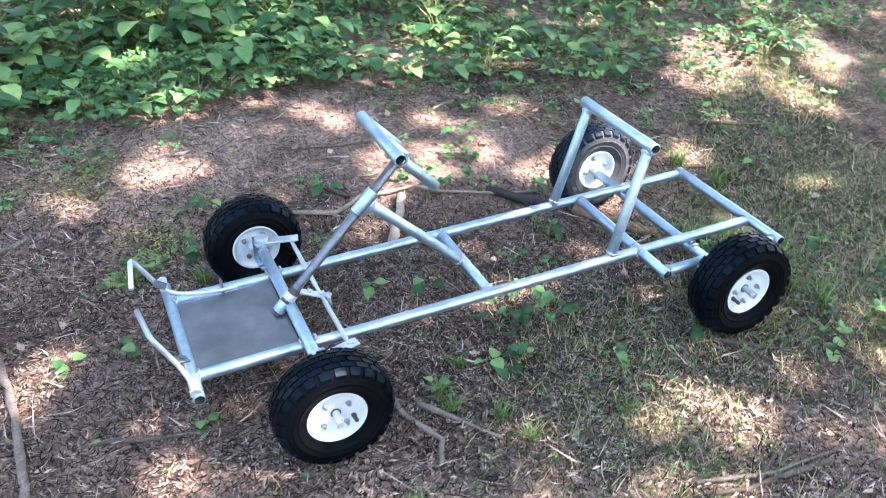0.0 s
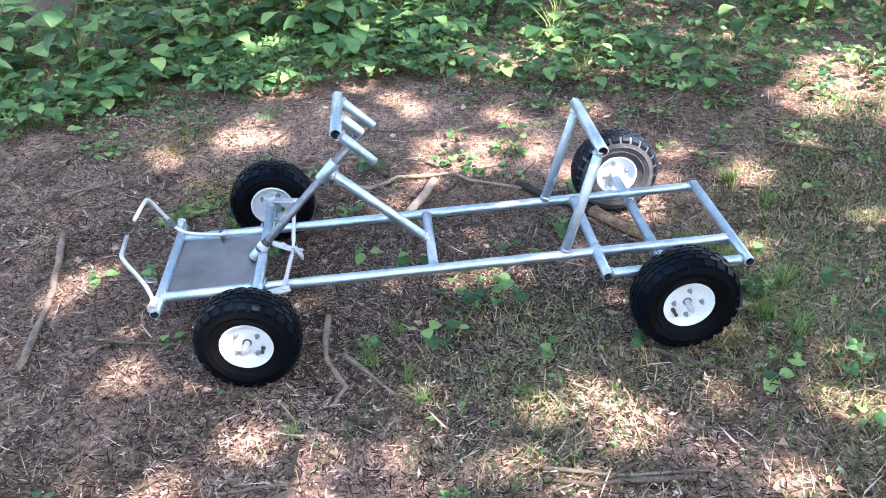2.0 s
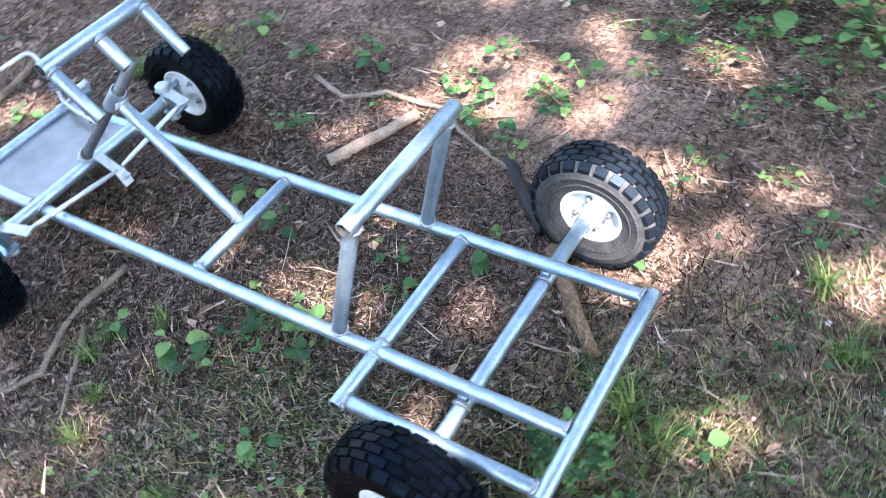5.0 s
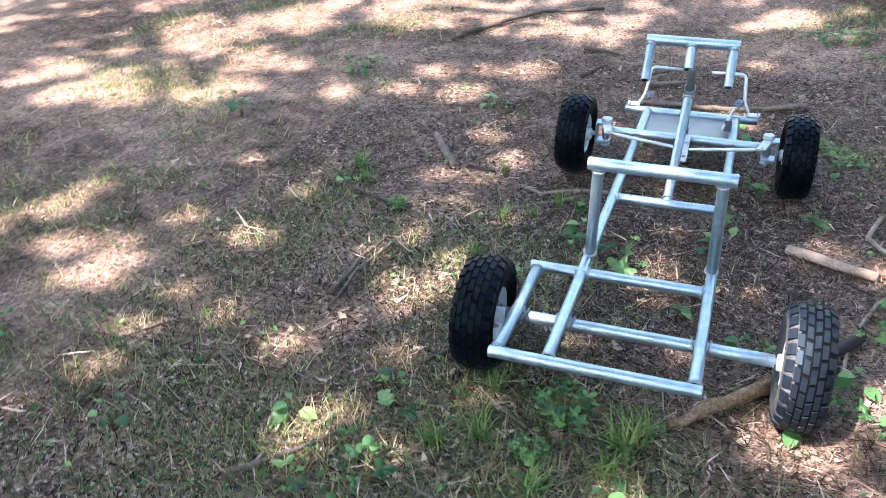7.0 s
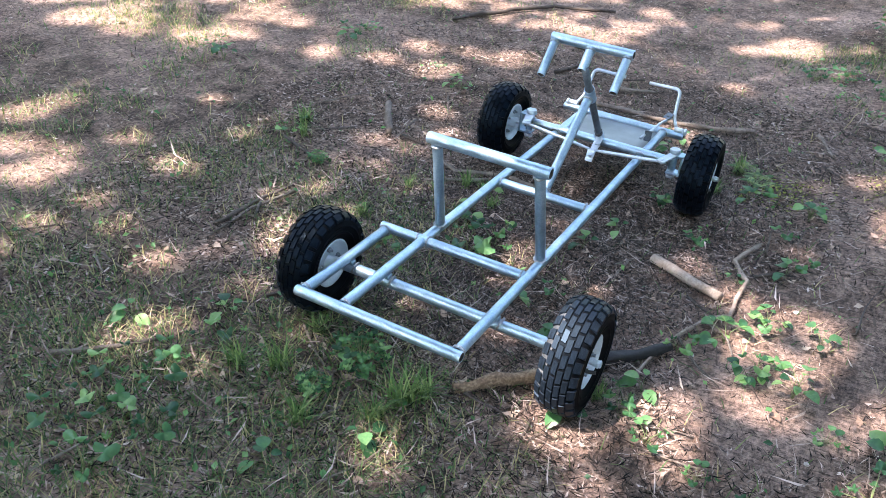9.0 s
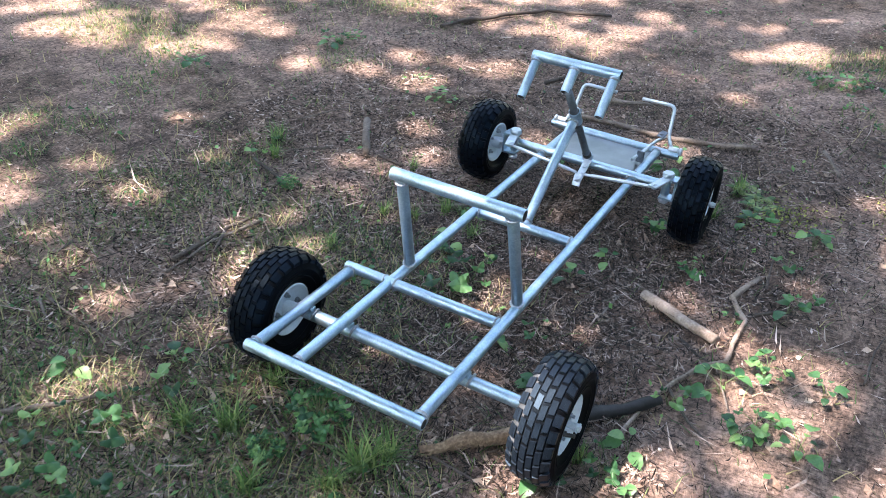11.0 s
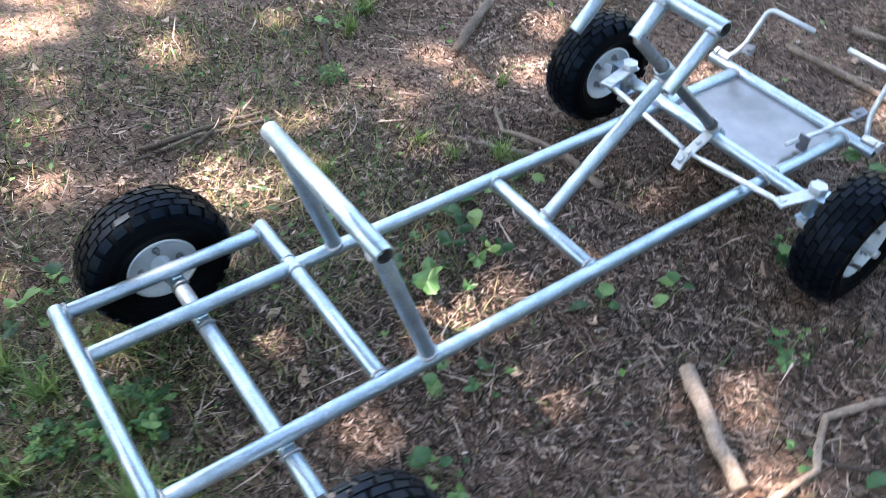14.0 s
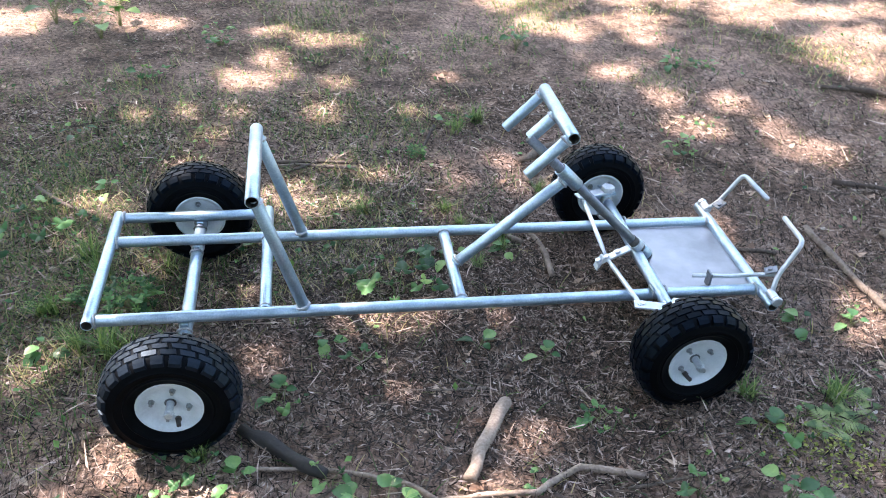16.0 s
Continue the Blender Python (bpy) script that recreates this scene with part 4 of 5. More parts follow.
def blade_mesh(name, length, width, tip=1.6, lobes=0, droop=0.25, cup=0.12, rows=8, mat=None):
    """A leaf along +x with a folded rib, curved edge and drooping tip."""
    verts, faces = [], []
    for i in range(rows + 1):
        t = i / rows
        w = width * 0.5 * math.sin(math.pi * t ** 0.86) ** 0.78 * (1 + 0.05 * math.cos(i * 3.14))
        if lobes:
            w *= 1 + 0.35 * math.cos(t * math.pi * 2 * lobes)
        z = length * (0.10 * math.sin(math.pi * t) - droop * t * t)
        x = length * t
        verts += [(x, -w, z + cup * w), (x, -w * 0.5, z + cup * w * 0.25), (x, 0, z - 0.02 * length), (x, w * 0.5, z + cup * w * 0.25), (x, w, z + cup * w)]
    for i in range(rows):
        for k in range(4):
            a = i * 5 + k
            faces.append((a, a + 1, a + 6, a + 5))
    return mesh_of(name, verts, faces, mat or LEAF, True)


def lobed_mesh(name, size, fingers=3, mat=None):
    """A broad lobed leaf, fan-shaped about its stalk."""
    n = 28
    verts, faces = [(size * 0.12, 0, 0)], []
    for ring in (0.5, 1.0):
        for i in range(n + 1):
            an = (i / n - 0.5) * 2 * math.pi * 0.86
            lob = 0.78 + 0.22 * math.cos(an * fingers) + 0.05 * math.cos(an * 13)
            r = size * 0.55 * lob * ring * (0.85 + 0.15 * math.cos(an))
            x, y = size * 0.12 + r * math.cos(an), r * math.sin(an)
            z = 0.10 * abs(y) - 0.9 * (x * x + y * y) / size * 0.35 + 0.010 * math.cos(an * fingers) * ring
            verts.append((x, y, z))
    for i in range(n):
        faces.append((0, 1 + i, 2 + i))
        faces.append((1 + i, n + 2 + i, n + 3 + i, 2 + i))
    return mesh_of(name, verts, faces, mat or LEAF, True)


OVATE = [blade_mesh("leaf", 0.085, 0.074, droop=0.12), blade_mesh("leaf", 0.07, 0.050, droop=0.22), blade_mesh("leaf", 0.112, 0.076, droop=0.20), blade_mesh("leaf", 0.055, 0.050, droop=0.10)]
LANCE = [blade_mesh("leaf", 0.17, 0.050, droop=0.22, rows=10), blade_mesh("leaf", 0.14, 0.044, droop=0.10, rows=10)]
LOBED = [lobed_mesh("leaf", 0.062, 3), lobed_mesh("leaf", 0.05, 5), lobed_mesh("leaf", 0.075, 3)]


def plant(name, label, seed, height, spread, count, leaves, scale=1.0, whorl=1, category="plant"):
    rng = random.Random(seed)
    root = new(name)
    tagged(root, label, category)
    sv, sf = [], []
    for k in range(count):
        an = k * 2.4 + rng.uniform(-0.4, 0.4)
        h = height * rng.uniform(0.45, 1.0)
        rr = spread * rng.uniform(0.35, 1.0)
        end = Vector((rr * math.cos(an), rr * math.sin(an), h))
        pts = [Vector((rng.uniform(-.006, .006), rng.uniform(-.006, .006), -0.01)), Vector((end.x * 0.3, end.y * 0.3, h * 0.62)), end]
        v, f = sweep(pts, [0.0022 * scale, 0.0018 * scale, 0.0011 * scale], 5)
        b = len(sv)
        if b:
            v, b = v[5:], b - 5
        sv += v
        sf += [tuple(i if i < 5 else b + i for i in q) for q in f]
        for w in range(whorl):
            a2 = an + (w - (whorl - 1) / 2) * (2.0 / max(whorl - 1, 1) if whorl > 1 else 0) + rng.uniform(-0.2, 0.2)
            m = Matrix.Translation(end) @ Euler((rng.uniform(-0.3, 0.3), rng.uniform(-0.25, 0.3), a2)).to_matrix().to_4x4() @ Matrix.Scale(scale * rng.uniform(0.7, 1.15) * (0.8 if whorl > 1 else 1), 4)
            part("leaf", rng.choice(leaves), root, "", m)
    part("stem", mesh_of("stem", sv, sf, STEM, True), root)
    return root


def put(ob, x, y, turn=0.0, s=1.0):
    ob.matrix_basis = pose(x, y, ground_height(x, y), 0, 0, turn) @ Matrix.Scale(s, 4)
    return ob


def scatter(template, group, places):
    """The template at the first place and copies of it at the rest: x, y, turn, size."""
    tagged(template, group=group)
    put(template, *places[0])
    for x, y, turn, s in places[1:]:
        c = copy_thing(template, pose(x, y, ground_height(x, y), 0, 0, turn))
        c.scale = (s, s, s)


SEEDLING = "small green seedling with a few rounded lobed leaves in soil"
scatter(plant("seedling", SEEDLING, 1, 0.045, 0.042, 5, LOBED, 0.50), "seedlings on the soil",
        [(0.43, 0.08, 0, 1.5), (0.37, 0.12, 80, 1.35), (0.49, 0.10, 150, 1.0), (0.47, 0.18, 240, 1.0), (-0.22, 0.41, 40, 1.05), (-0.42, 0.41, 200, 1.2), (-0.34, 0.45, 10, 1.05), (0.97, -0.21, 60, .8), (0.77, -0.37, 20, .8), (0.88, -0.58, 20, .9), (0.72, -0.64, 130, .9), (0.33, -0.14, 0, .8), (0.0, -0.42, 70, .7), (0.17, -0.24, 100, .8), (0.42, -0.62, 10, .9), (0.25, -0.64, 120, 1.0), (0.75, -0.38, 30, .8), (1.11, -0.46, 70, 1.0),
         (-0.56, 0.38, 300, 1.15), (-0.52, 0.47, 100, 1.15), (-0.60, 0.51, 20, 1.2), (-0.54, 0.31, 190, 1.1), (-0.67, 0.35, 250, 1.3), (-0.26, 0.14, 15, .9), (0.03, -0.41, 60, .8), (-0.45, 0.52, 20, 1.1), (0.25, -0.47, 150, .9)])
scatter(plant("seedling", "small pale-green seedling with three oval leaves in soil", 2, 0.035, 0.026, 4, OVATE, 0.40), "seedlings on the soil",
        [(0.58, -0.12, 0, 1), (0.16, -0.22, 60, 1), (-0.06, -0.32, 140, 1), (0.26, -0.07, 220, .8), (1.07, -0.44, 10, 1), (1.30, -0.14, 100, 1), (1.42, -0.15, 45, .9), (0.97, -0.21, 170, .9),
         (0.71, -0.17, 33, .9), (0.57, 0.21, 77, 1.1), (0.50, 0.23, 260, 1), (0.71, 0.23, 130, .8), (1.18, 0.15, 45, .7), (-0.17, 0.46, 30, 1), (0.09, -0.44, 75, 1), (0.68, -0.62, 5, 1),
         (1.05, -0.62, 210, 1), (-0.30, 0.62, 115, 1), (0.06, 0.30, 0, .9), (-0.32, -0.02, 190, 1), (0.30, 0.30, 65, .9), (-0.48, 0.10, 10, 1), (1.35, 0.71, 12, 1), (1.56, 1.32, 88, 1.1)])
scatter(plant("seedling", "dark-green upright seedling with oval leaves in bare soil", 3, 0.09, 0.045, 8, OVATE, 0.48), "seedlings on the soil",
        [(0.20, -0.72, 0, .75), (0.40, -0.74, 70, .6), (1.02, -0.62, 140, .7), (-0.72, 1.97, 0, 1.6), (-0.52, 1.80, 60, 1.4), (-0.47, 1.93, 100, 1.3), (-0.08, 1.68, 30, .9), (1.06, 1.60, 30, .8), (-0.44, 0.95, 20, .7), (1.03, 1.54, 200, .8), (-0.63, -0.30, 15, .6)])
scatter(plant("creeper", "trailing creeper with five-fingered green leaves over a branch", 4, 0.04, 0.04, 4, [OVATE[1], OVATE[3]], 0.42, 5), "creepers on the soil",
        [(0.34, -0.55, 30, 1.5), (0.23, -0.62, 200, 1.2), (0.46, -0.62, 120, 1.0), (0.60, -0.52, 310, .6)])
scatter(plant("weed_clump", "bushy clump of lobed green weeds behind the kart", 5, 0.078, 0.055, 64, LOBED, 0.46), "weed clumps on the soil",
        [(-0.16, 0.10, 0, 1.0), (-0.27, 0.14, 100, .55), (0.55, 0.74, 20, .5)])


def fern(x, y, turn):
    """A small fern: arching fronds, each with pairs of tapering leaflets."""
    rng = random.Random(61)
    root = new("fern")
    tagged(root, "small bright-green fern with feathery arching fronds in soil", "fern")
    root.matrix_basis = pose(x, y, ground_height(x, y), 0, 0, turn)
    for f in range(7):
        an, ln = f * 0.9 + rng.uniform(-0.2, 0.2), rng.uniform(0.045, 0.08)
        d, s = Vector((math.cos(an), math.sin(an), 0)), Vector((-math.sin(an), math.cos(an), 0))
        verts, faces = [], []
        for i in range(15):
            t = (i + 1) / 15
            o = d * ln * t + Vector((0, 0, ln * (0.75 * t - 0.55 * t * t)))
            half = 0.017 * math.sin(math.pi * min(1.0, 0.22 + 0.78 * t)) + 0.002
            for sg in (-1, 1):
                b = len(verts)
                w = d * 0.0022
                tip = o + s * sg * half + d * half * 0.35 - Vector((0, 0, half * 0.25))
                verts.extend((o - w, o + s * sg * half * 0.5 - w * 0.9, tip, o + s * sg * half * 0.5 + w * 1.3, o + w))
                faces.append((b, b + 1, b + 2, b + 3, b + 4))
        part("frond", mesh_of("frond", verts, faces, TUFT), root)
    return root


fern(1.20, -0.45, 20)
fern(1.27, -0.40, 140)


def grass_tuft(seed, n, h):
    rng = random.Random(seed)
    verts, faces = [], []
    for k in range(n):
        an, lean = rng.uniform(0, 6.283), rng.uniform(0.2, 0.9)
        ln, w = h * rng.uniform(0.5, 1.1), rng.uniform(0.0018, 0.0040)
        d, s = Vector((math.cos(an), math.sin(an), 0)), Vector((-math.sin(an), math.cos(an), 0))
        o = Vector((rng.gauss(0, .014), rng.gauss(0, .014), -0.004))
        b = len(verts)
        for t in (0, .35, .7, 1.0):
            c = o + d * (ln * lean * t * t) + Vector((0, 0, ln * t * (1 - 0.45 * lean * t)))
            ww = w * (1 - t) + 0.0002
            verts.extend((c - s * ww, c + s * ww))
        faces.extend((b + 2 * i, b + 2 * i + 1, b + 2 * i + 3, b + 2 * i + 2) for i in range(3))
    ob = new("grass_tuft", mesh_of("grass_tuft", verts, faces, TUFT))
    return tagged(ob, "tuft of long thin green grass blades", "grass")


scatter(grass_tuft(1, 60, 0.12), "grass tufts", [(-0.20, -0.03, 0, 1.0), (-0.15, -0.06, 90, .8), (-0.26, 0.00, 200, .7), (0.02, -0.37, 40, .5), (-0.29, 0.32, 130, .8), (-0.10, 0.25, 10, .6),
                                                 (0.70, 0.30, 70, .6), (0.62, 0.36, 160, .5), (-0.40, -0.40, 20, .8), (-0.47, -0.28, 80, .8), (-0.35, 0.12, 250, .8), (0.77, 0.95, 33, .7), (0.70, 0.90, 99, .6), (1.08, -0.34, 5, .6), (1.25, -0.38, 60, .7),
                                                 (0.63, 0.18, 20, .5), (0.71, 0.25, 140, .5), (0.59, 0.44, 250, .5), (0.37, 0.45, 60, .45), (0.86, 0.51, 310, .45), (-0.25, 0.24, 45, .8)])

# leafy bed along the wood's edge


def bed_edge(x):
    return float(np.interp(x, (-1.04, -0.74, -0.42, -0.15, 0.09, 0.37, 0.71, 1.0, 1.34, 1.68, 1.86, 3.0), (-1.0, -1.07, -1.10, -1.26, -1.19, -1.44, -1.38, -1.33, -1.40, -1.25, -1.09, -0.8)))


BED = "leafy green undergrowth plant with oval leaves at the wood's edge"


def near_trunk(x, y, tx, ty):
    """The trodden ground between a trunk and the clearing, where little grows."""
    to = Vector((0.6 - tx, 1.8 - ty)).normalized()
    d = Vector((x - tx, y - ty))
    return -0.1 < d.dot(to) < 0.75 and abs(d.x * to.y - d.y * to.x) < 0.15


rngb = random.Random(5)
bed_sets = [[] for _ in range(6)]
for i in range(440):
    x = rngb.uniform(-1.9, 3.2)
    y = bed_edge(x) + 0.14 - abs(rngb.gauss(0, 0.72))
    if (x < 0.3 and rngb.random() < 0.45) or (x < -0.95 and rngb.random() < 0.6):
        continue
    if any(near_trunk(x, y, tx, ty) for tx, ty, tr in TREES):
        continue
    deep = min(1.0, (bed_edge(x) - y) / 0.8)
    k = rngb.choice((0, 1, 2, 3, 4, 5) if x > 0.6 else (0, 1, 3, 3, 4)) if deep > 0.35 else rngb.choice((1, 3, 3))
    bed_sets[k].append((x, y, rngb.uniform(0, 360), rngb.uniform(0.7, 1.0) + 0.35 * deep))
bed_plants = [plant("undergrowth_plant", BED, 21, 0.24, 0.16, 16, [OVATE[0], OVATE[2]], 0.95), plant("undergrowth_plant", BED, 22, 0.14, 0.13, 16, OVATE, 0.78),
              plant("undergrowth_plant", "tall green undergrowth plant with long drooping leaves", 23, 0.32, 0.17, 16, [OVATE[2], OVATE[0]], 0.95),
              plant("undergrowth_plant", "low green undergrowth plant with lobed leaves", 24, 0.10, 0.12, 14, LOBED, 0.9),
              plant("undergrowth_plant", "undergrowth creeper with five-fingered green leaves", 25, 0.20, 0.14, 6, [OVATE[1], OVATE[0]], 0.75, 5),
              plant("undergrowth_plant", "undergrowth plant with long lance-shaped green leaves", 26, 0.22, 0.10, 9, LANCE, 0.95)]
for ob, places in zip(bed_plants, bed_sets):
    scatter(ob, "undergrowth at the wood's edge", places)

rngw = random.Random(14)
scatter(plant("ground_weed", "small low green weed rooted in the trodden soil", 31, 0.05, 0.06, 8, LOBED + OVATE[3:], 0.55), "low weeds on the soil",
        [(x, bed_edge(x) + rngw.uniform(0.05, 0.60) ** 1.2, rngw.uniform(0, 360), rngw.uniform(0.5, 1.15)) for x in [rngw.choice((rngw.uniform(-1.7, 0.35), rngw.uniform(1.0, 2.4))) for _ in range(74)]]
        + [(rngw.uniform(-1.0, 0.15), rngw.uniform(-1.1, -0.45), rngw.uniform(0, 360), rngw.uniform(0.5, 0.95)) for _ in range(26)]
        + [(-0.30, 1.41, 20, 1.0), (-0.07, 1.69, 80, 1.0), (1.61, 1.31, 130, 1.0), (0.69, 0.95, 10, .8), (1.35, 0.67, 70, .8), (1.68, 1.30, 200, .8), (1.50, 0.85, 40, .6)])

# ---------------------------------------------------------------- what nobody could count


def greenness(x, y):
    """How much grass grows at a place."""
    n = noise.noise((x * 2.1, y * 2.1, 20)) + 0.5 * noise.noise((x * 7, y * 7, 21))
    g = 0.02 + 0.55 * n
    for gx, gy, gr, a in ((-0.47, 0.32, 0.42, .70), (-0.75, -0.25, 0.5, .55), (0.45, 0.45, 0.3, .35), (0.45, 0.85, 0.35, .3), (0.35, 0.25, .25, .3), (-0.4, 0.9, .4, .3), (1.15, -0.35, .25, .3), (0.6, 1.0, .2, .3)):
        g += a * math.exp(-((x - gx) ** 2 + (y - gy) ** 2) / gr ** 2)
    for gx, gy, gr, a in ((0.6, -0.85, 0.55, .7), (0.15, -0.6, .3, .3), (1.0, 0.0, .4, .4), (0.2, -0.65, .3, .5), (1.6, 0.6, .7, .35), (1.5, -0.3, .4, .3), (-0.35, -0.75, .4, .35)):
        g -= a * math.exp(-((x - gx) ** 2 + (y - gy) ** 2) / gr ** 2)
    return g


def grass_field():
    rng = random.Random(31)
    verts, faces = [], []
    n = 0
    while n < 44000:
        x, y = rng.uniform(-2.2, 2.8), rng.uniform(-1.7, 2.6)
        if rng.random() > greenness(x, y):
            if rng.random() > 0.02:
                continue
        n += 1
        an, ln, lean = rng.uniform(0, 6.283), rng.uniform(0.018, 0.055), rng.uniform(0.4, 1.1)
        w = rng.uniform(0.0009, 0.0019)
        d, s = Vector((math.cos(an), math.sin(an), 0)), Vector((-math.sin(an), math.cos(an), 0))
        o = Vector((x, y, ground_height(x, y) - 0.002))
        b = len(verts)
        for t in (0, .5, 1.0):
            c = o + d * (ln * lean * t) + Vector((0, 0, ln * t * (1 - 0.5 * lean * t)))
            ww = w * (1 - t) + 0.0002
            verts.extend((c - s * ww, c + s * ww))
        faces.extend((b + 2 * i, b + 2 * i + 1, b + 2 * i + 3, b + 2 * i + 2) for i in range(2))
    tagged(new("grass", mesh_of("grass", verts, faces, GRASS)), "sparse short green and dry grass over the soil", "grass", kind="stuff")


def litter(name, count, seed, length, width, mat, label, lift=0.004, curl=0.0, reach=(-2.4, 3.2, -2.2, 3.0), keep=None):
    rng = random.Random(seed)
    verts, faces = [], []
    for _ in range(count):
        x, y = rng.uniform(reach[0], reach[1]), rng.uniform(reach[2], reach[3])
        if abs(x - 0.5) > 1.6 or abs(y) > 1.2:
            if rng.random() < 0.5:
                x, y = rng.uniform(-1.0, 1.9), rng.uniform(-1.2, 1.2)
        if keep and rng.random() > keep(x, y):
            continue
        an = rng.uniform(0, 6.283)
        ln, w = rng.uniform(*length) / 2, rng.uniform(*width) / 2
        d = Vector((math.cos(an), math.sin(an), rng.uniform(-0.25, 0.25)))
        s = Vector((-math.sin(an), math.cos(an), rng.uniform(-0.4, 0.4)))
        o = Vector((x, y, ground_height(x, y) + lift * rng.uniform(0.2, 1.2)))
        b = len(verts)
        bend = Vector((0, 0, curl * ln * rng.uniform(0.2, 1)))
        side = s * ln * rng.uniform(-0.25, 0.25)
        verts.extend((o - d * ln + bend, o - d * ln * 0.1 - s * w + side, o + d * ln + bend, o + d * ln * 0.1 + s * w + side))
        faces.extend(((b, b + 1, b + 3), (b + 1, b + 2, b + 3)))
    tagged(new(name, mesh_of(name, verts, faces, mat)), label, name.replace("_", " "), kind="stuff")


def cover(name, count, seed, size, zmax, mat, label, ylo, yhi, dens):
    rng = random.Random(seed)
    verts, faces = [], []
    k = 0
    while k < count:
        x, y = rng.uniform(-6.0, 7.5), rng.uniform(ylo, yhi)
        out = abs(x - 0.5) - 2.6 - 0.8 * noise.noise((y * 1.5, x * 0.4, 6))
        if zmax < 1 and out > 0 and rng.random() > math.exp(-out * 1.8):
            continue
        if rng.random() > dens(x, y):
            continue
        k += 1
        twig_leaf(verts, faces, Vector((x, y, ground_height(x, y) + 0.008 + rng.random() ** 1.5 * zmax)), rng.uniform(*size), rng, 0.55)
    tagged(new(name, mesh_of(name, verts, faces, mat)), label, "ground cover", kind="stuff")


def bare_soil(x, y):
    """How bare of litter the trodden soil lies."""
    return min(0.92, sum(a * math.exp(-((x - gx) ** 2 + (y - gy) ** 2) / gr ** 2) for gx, gy, gr, a in ((0.16, -0.66, 0.26, 1.0), (0.45, -0.70, 0.22, 0.7), (0.75, -0.92, 0.45, 0.7), (1.2, 1.9, 0.7, 0.8), (-0.35, 0.57, 0.12, 0.6))))


grass_field()
litter("pine_needles", 56000, 41, (0.014, 0.050), (0.0008, 0.0018), NEEDLES, "dry brown needles and straw strewn over the soil", 0.010, 0.2, keep=lambda x, y: 1 - bare_soil(x, y))
def chip_density(x, y):
    d = 0.45 + 0.9 * noise.noise((x * 1.6, y * 1.6, 33)) + 0.5 * noise.noise((x * 5, y * 5, 34))
    for gx, gy, gr in ((0.7, -0.95, 0.5), (1.45, -0.25, 0.35), (1.35, 0.35, 0.3), (0.2, -0.65, 0.25)):
        d -= 0.6 * math.exp(-((x - gx) ** 2 + (y - gy) ** 2) / gr ** 2)
    return max(0.06, min(1.0, d))


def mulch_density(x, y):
    """Dark mulch round the kart's middle and the side away from the clearing."""
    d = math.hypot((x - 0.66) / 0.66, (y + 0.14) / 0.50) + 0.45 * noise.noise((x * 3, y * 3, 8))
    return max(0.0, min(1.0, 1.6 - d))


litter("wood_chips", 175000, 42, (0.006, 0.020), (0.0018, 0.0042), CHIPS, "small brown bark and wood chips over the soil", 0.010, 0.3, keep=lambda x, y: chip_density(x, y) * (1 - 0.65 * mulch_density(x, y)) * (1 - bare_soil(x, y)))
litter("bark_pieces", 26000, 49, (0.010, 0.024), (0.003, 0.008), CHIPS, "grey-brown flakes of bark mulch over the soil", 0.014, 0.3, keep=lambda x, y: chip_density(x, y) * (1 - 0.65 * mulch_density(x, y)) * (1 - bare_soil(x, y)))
# mulch coloured darker than the other chips, densest round the kart's middle
litter("damp_mulch", 120000, 53, (0.010, 0.034), (0.0014, 0.0034), MULCH, "dark shredded bark mulch over the soil", 0.012, 0.3, reach=(-0.4, 1.9, -0.9, 0.6), keep=lambda x, y: (0.12 + 0.88 * mulch_density(x, y)) * (1 - bare_soil(x, y)))
litter("dark_shreds", 40000, 51, (0.014, 0.046), (0.0014, 0.0034), SHREDS, "dark rotted bark shreds lying over the soil", 0.018, 0.3, keep=lambda x, y: 1 - bare_soil(x, y))
litter("thin_twigs", 2600, 52, (0.05, 0.14), (0.0016, 0.0032), NEEDLES, "thin dry brown twigs strewn over the soil", 0.022, 0.15)
litter("dead_leaves", 800, 43, (0.018, 0.045), (0.010, 0.024), DEAD, "curled brown dead leaves on the soil", 0.008, 0.6)
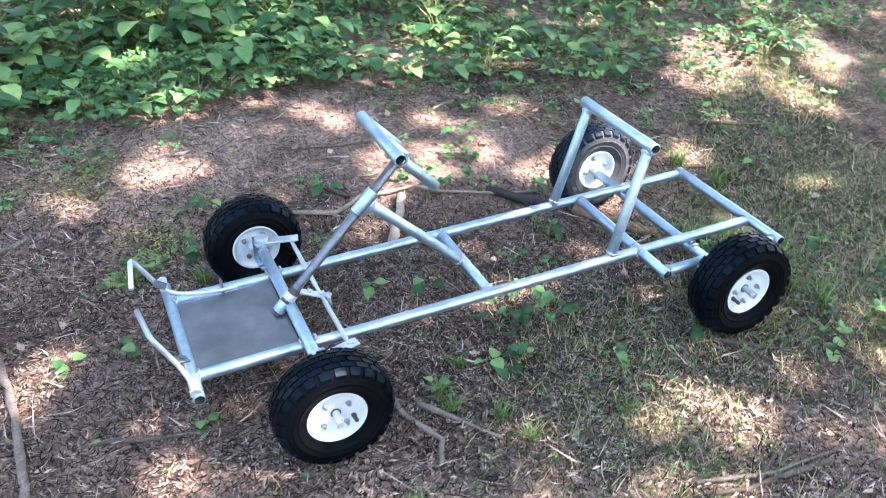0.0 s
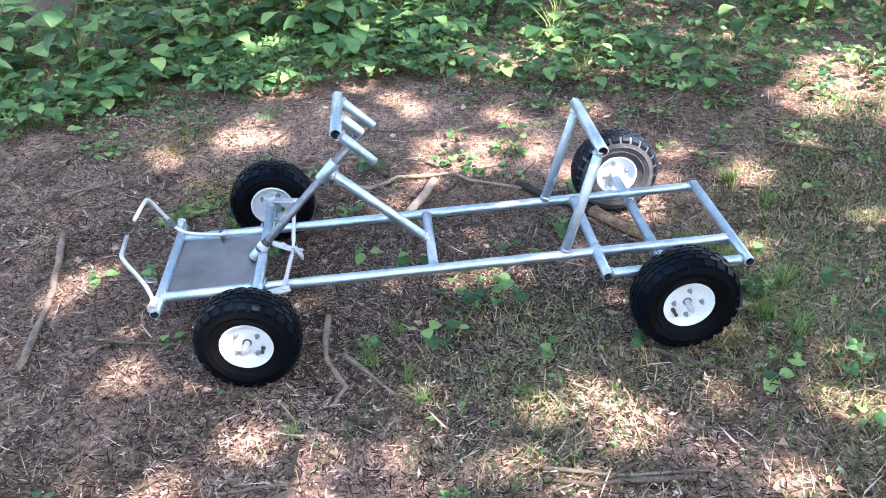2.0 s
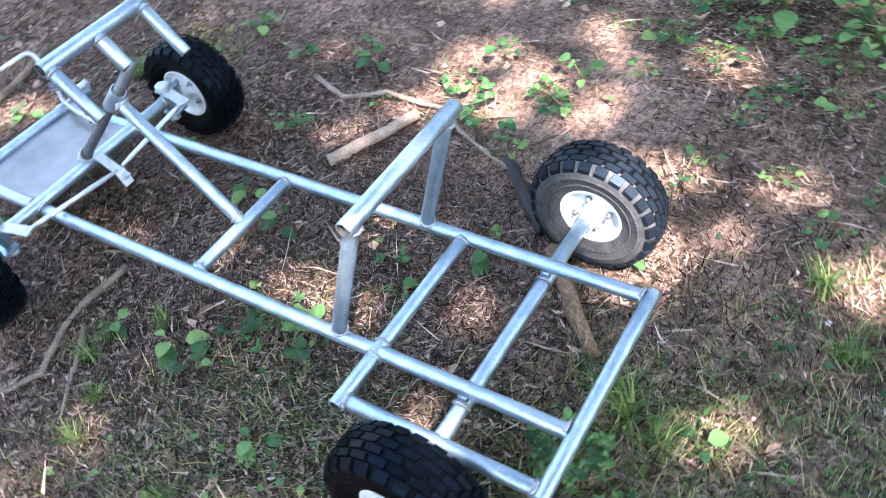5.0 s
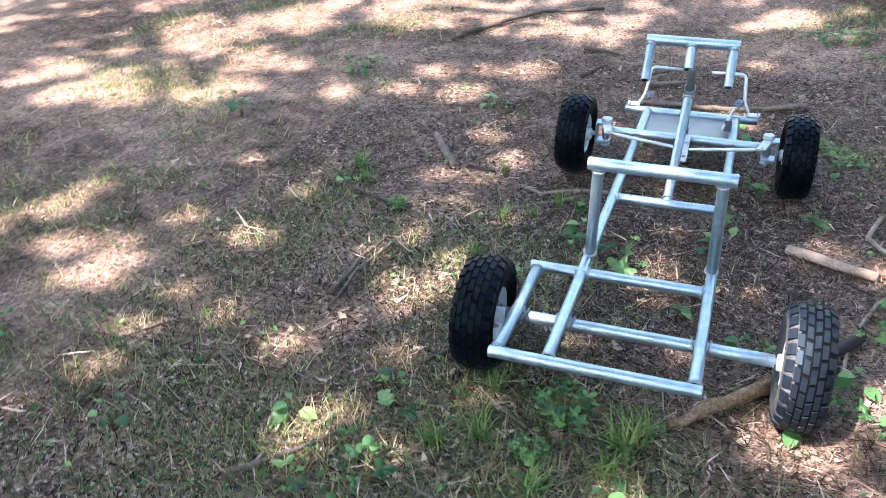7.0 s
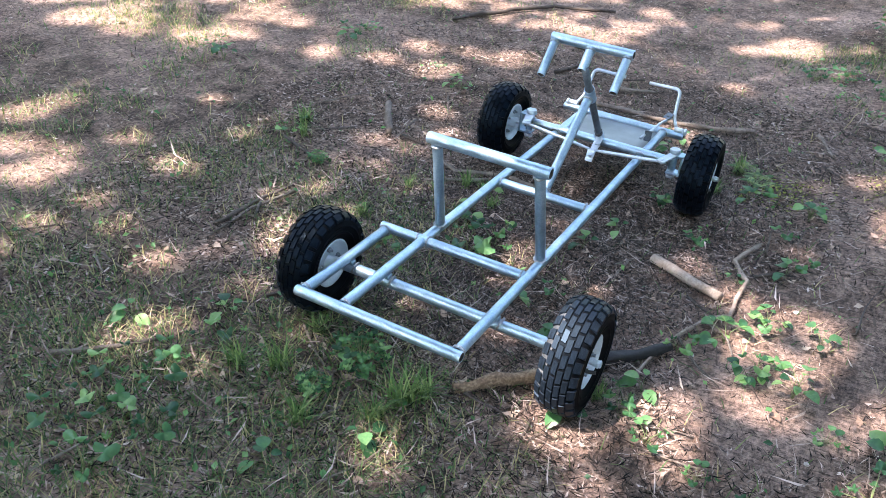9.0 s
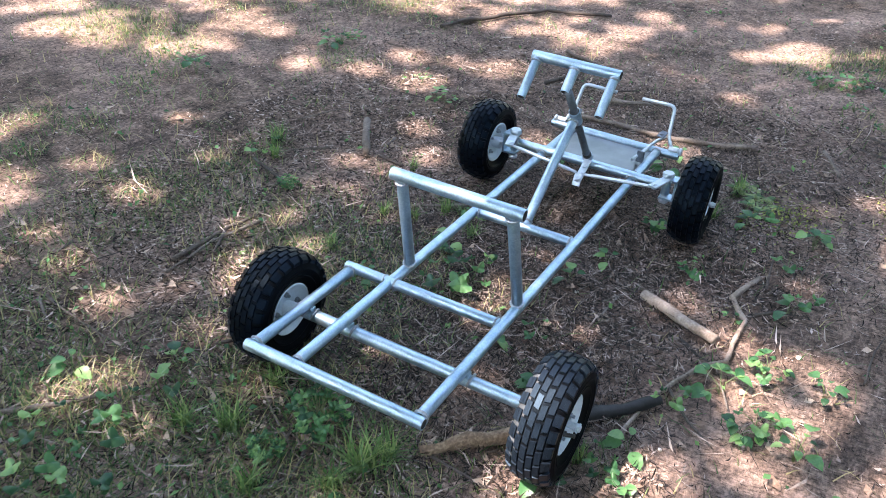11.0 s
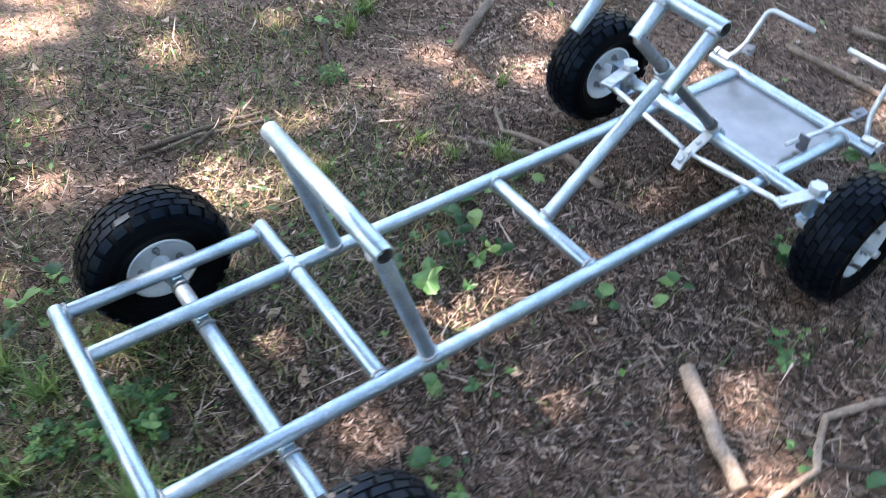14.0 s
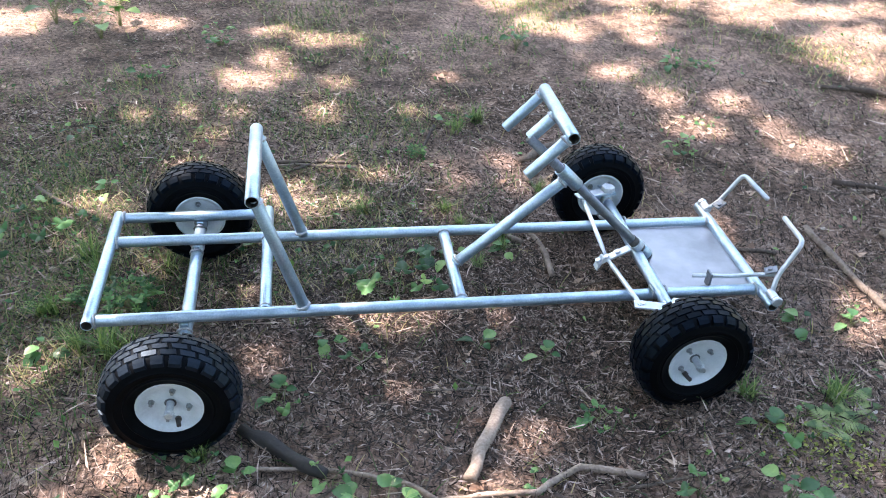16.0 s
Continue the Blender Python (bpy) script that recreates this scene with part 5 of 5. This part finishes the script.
cover("ground_ivy", 13000, 44, (0.022, 0.050), 0.07, LEAF_MASS, "low carpet of small green leaves at the wood's edge", -3.4, -1.0,
      lambda x, y: max(0.0, min(1.0, (bed_edge(x) + 0.12 - y) * 1.6)) * (0.5 + 0.5 * noise.noise((x * 4, y * 4, 2))) + (0.02 if y < -1.05 else 0))
cover("thicket", 9500, 45, (0.05, 0.10), 0.55, LEAF_MASS, "dense dark-green thicket of leaves deeper in the wood", -5.5, -2.7, lambda x, y: 1.0 if x > 0.0 else 0.5)
# leaf wall out of view, added to darken what the kart's metal reflects
cover("wood_wall", 26000, 48, (0.14, 0.26), 8.5, SHADED_LEAF, "unseen wall of shade-dark green leaves added beyond the undergrowth", -7.5, -4.2, lambda x, y: 1.0)


def unseen_ring():
    """Unseen foliage all round, behind the camera's way, added to block low sky light."""
    rng = random.Random(50)
    verts, faces = [], []
    for _ in range(26000):
        an, d = rng.uniform(0, 6.283), rng.uniform(7.5, 10.0)
        x, y = 0.5 + d * math.cos(an), d * math.sin(an)
        if y < -4.2:
            continue
        twig_leaf(verts, faces, Vector((x, y, rng.uniform(0.05, 4.6))), rng.uniform(0.2, 0.36), rng, 0.9)
    tagged(new("wood_edge", mesh_of("wood_edge", verts, faces, CANOPY)), "unseen wall of green foliage added round the clearing", "foliage", kind="stuff")


unseen_ring()
cover("clover_leaves", 1500, 46, (0.010, 0.022), 0.02, LEAF_MASS, "tiny scattered green leaves on the soil", -1.4, 1.8, lambda x, y: max(0.05, greenness(x, y)))
cover("moss_patch", 900, 47, (0.006, 0.012), 0.006, MOSS, "yellow-green moss on bare soil", -1.1, -0.4,
      lambda x, y: math.exp(-((x - 1.33) ** 2 + (y + 0.88) ** 2) / 0.012) + math.exp(-((x - 1.15) ** 2 + (y + 0.52) ** 2) / 0.008))


def pebble(x, y, r):
    bm = bmesh.new()
    bmesh.ops.create_icosphere(bm, subdivisions=1, radius=r)
    for v in bm.verts:
        v.co *= 1 + 0.25 * noise.noise(v.co * 90 + Vector((x, y, 0)))
        v.co.z *= 0.6
    ob = new("pebble", bm_mesh("pebble", bm, PEBBLE))
    ob.location = (x, y, ground_height(x, y) + r * 0.3)
    tagged(ob, "small pale pebble on the soil", "pebble", "pebbles")


rngp = random.Random(8)
for _ in range(40):
    pebble(rngp.uniform(-0.7, 1.7), rngp.uniform(-0.8, 1.0), rngp.uniform(0.003, 0.007))
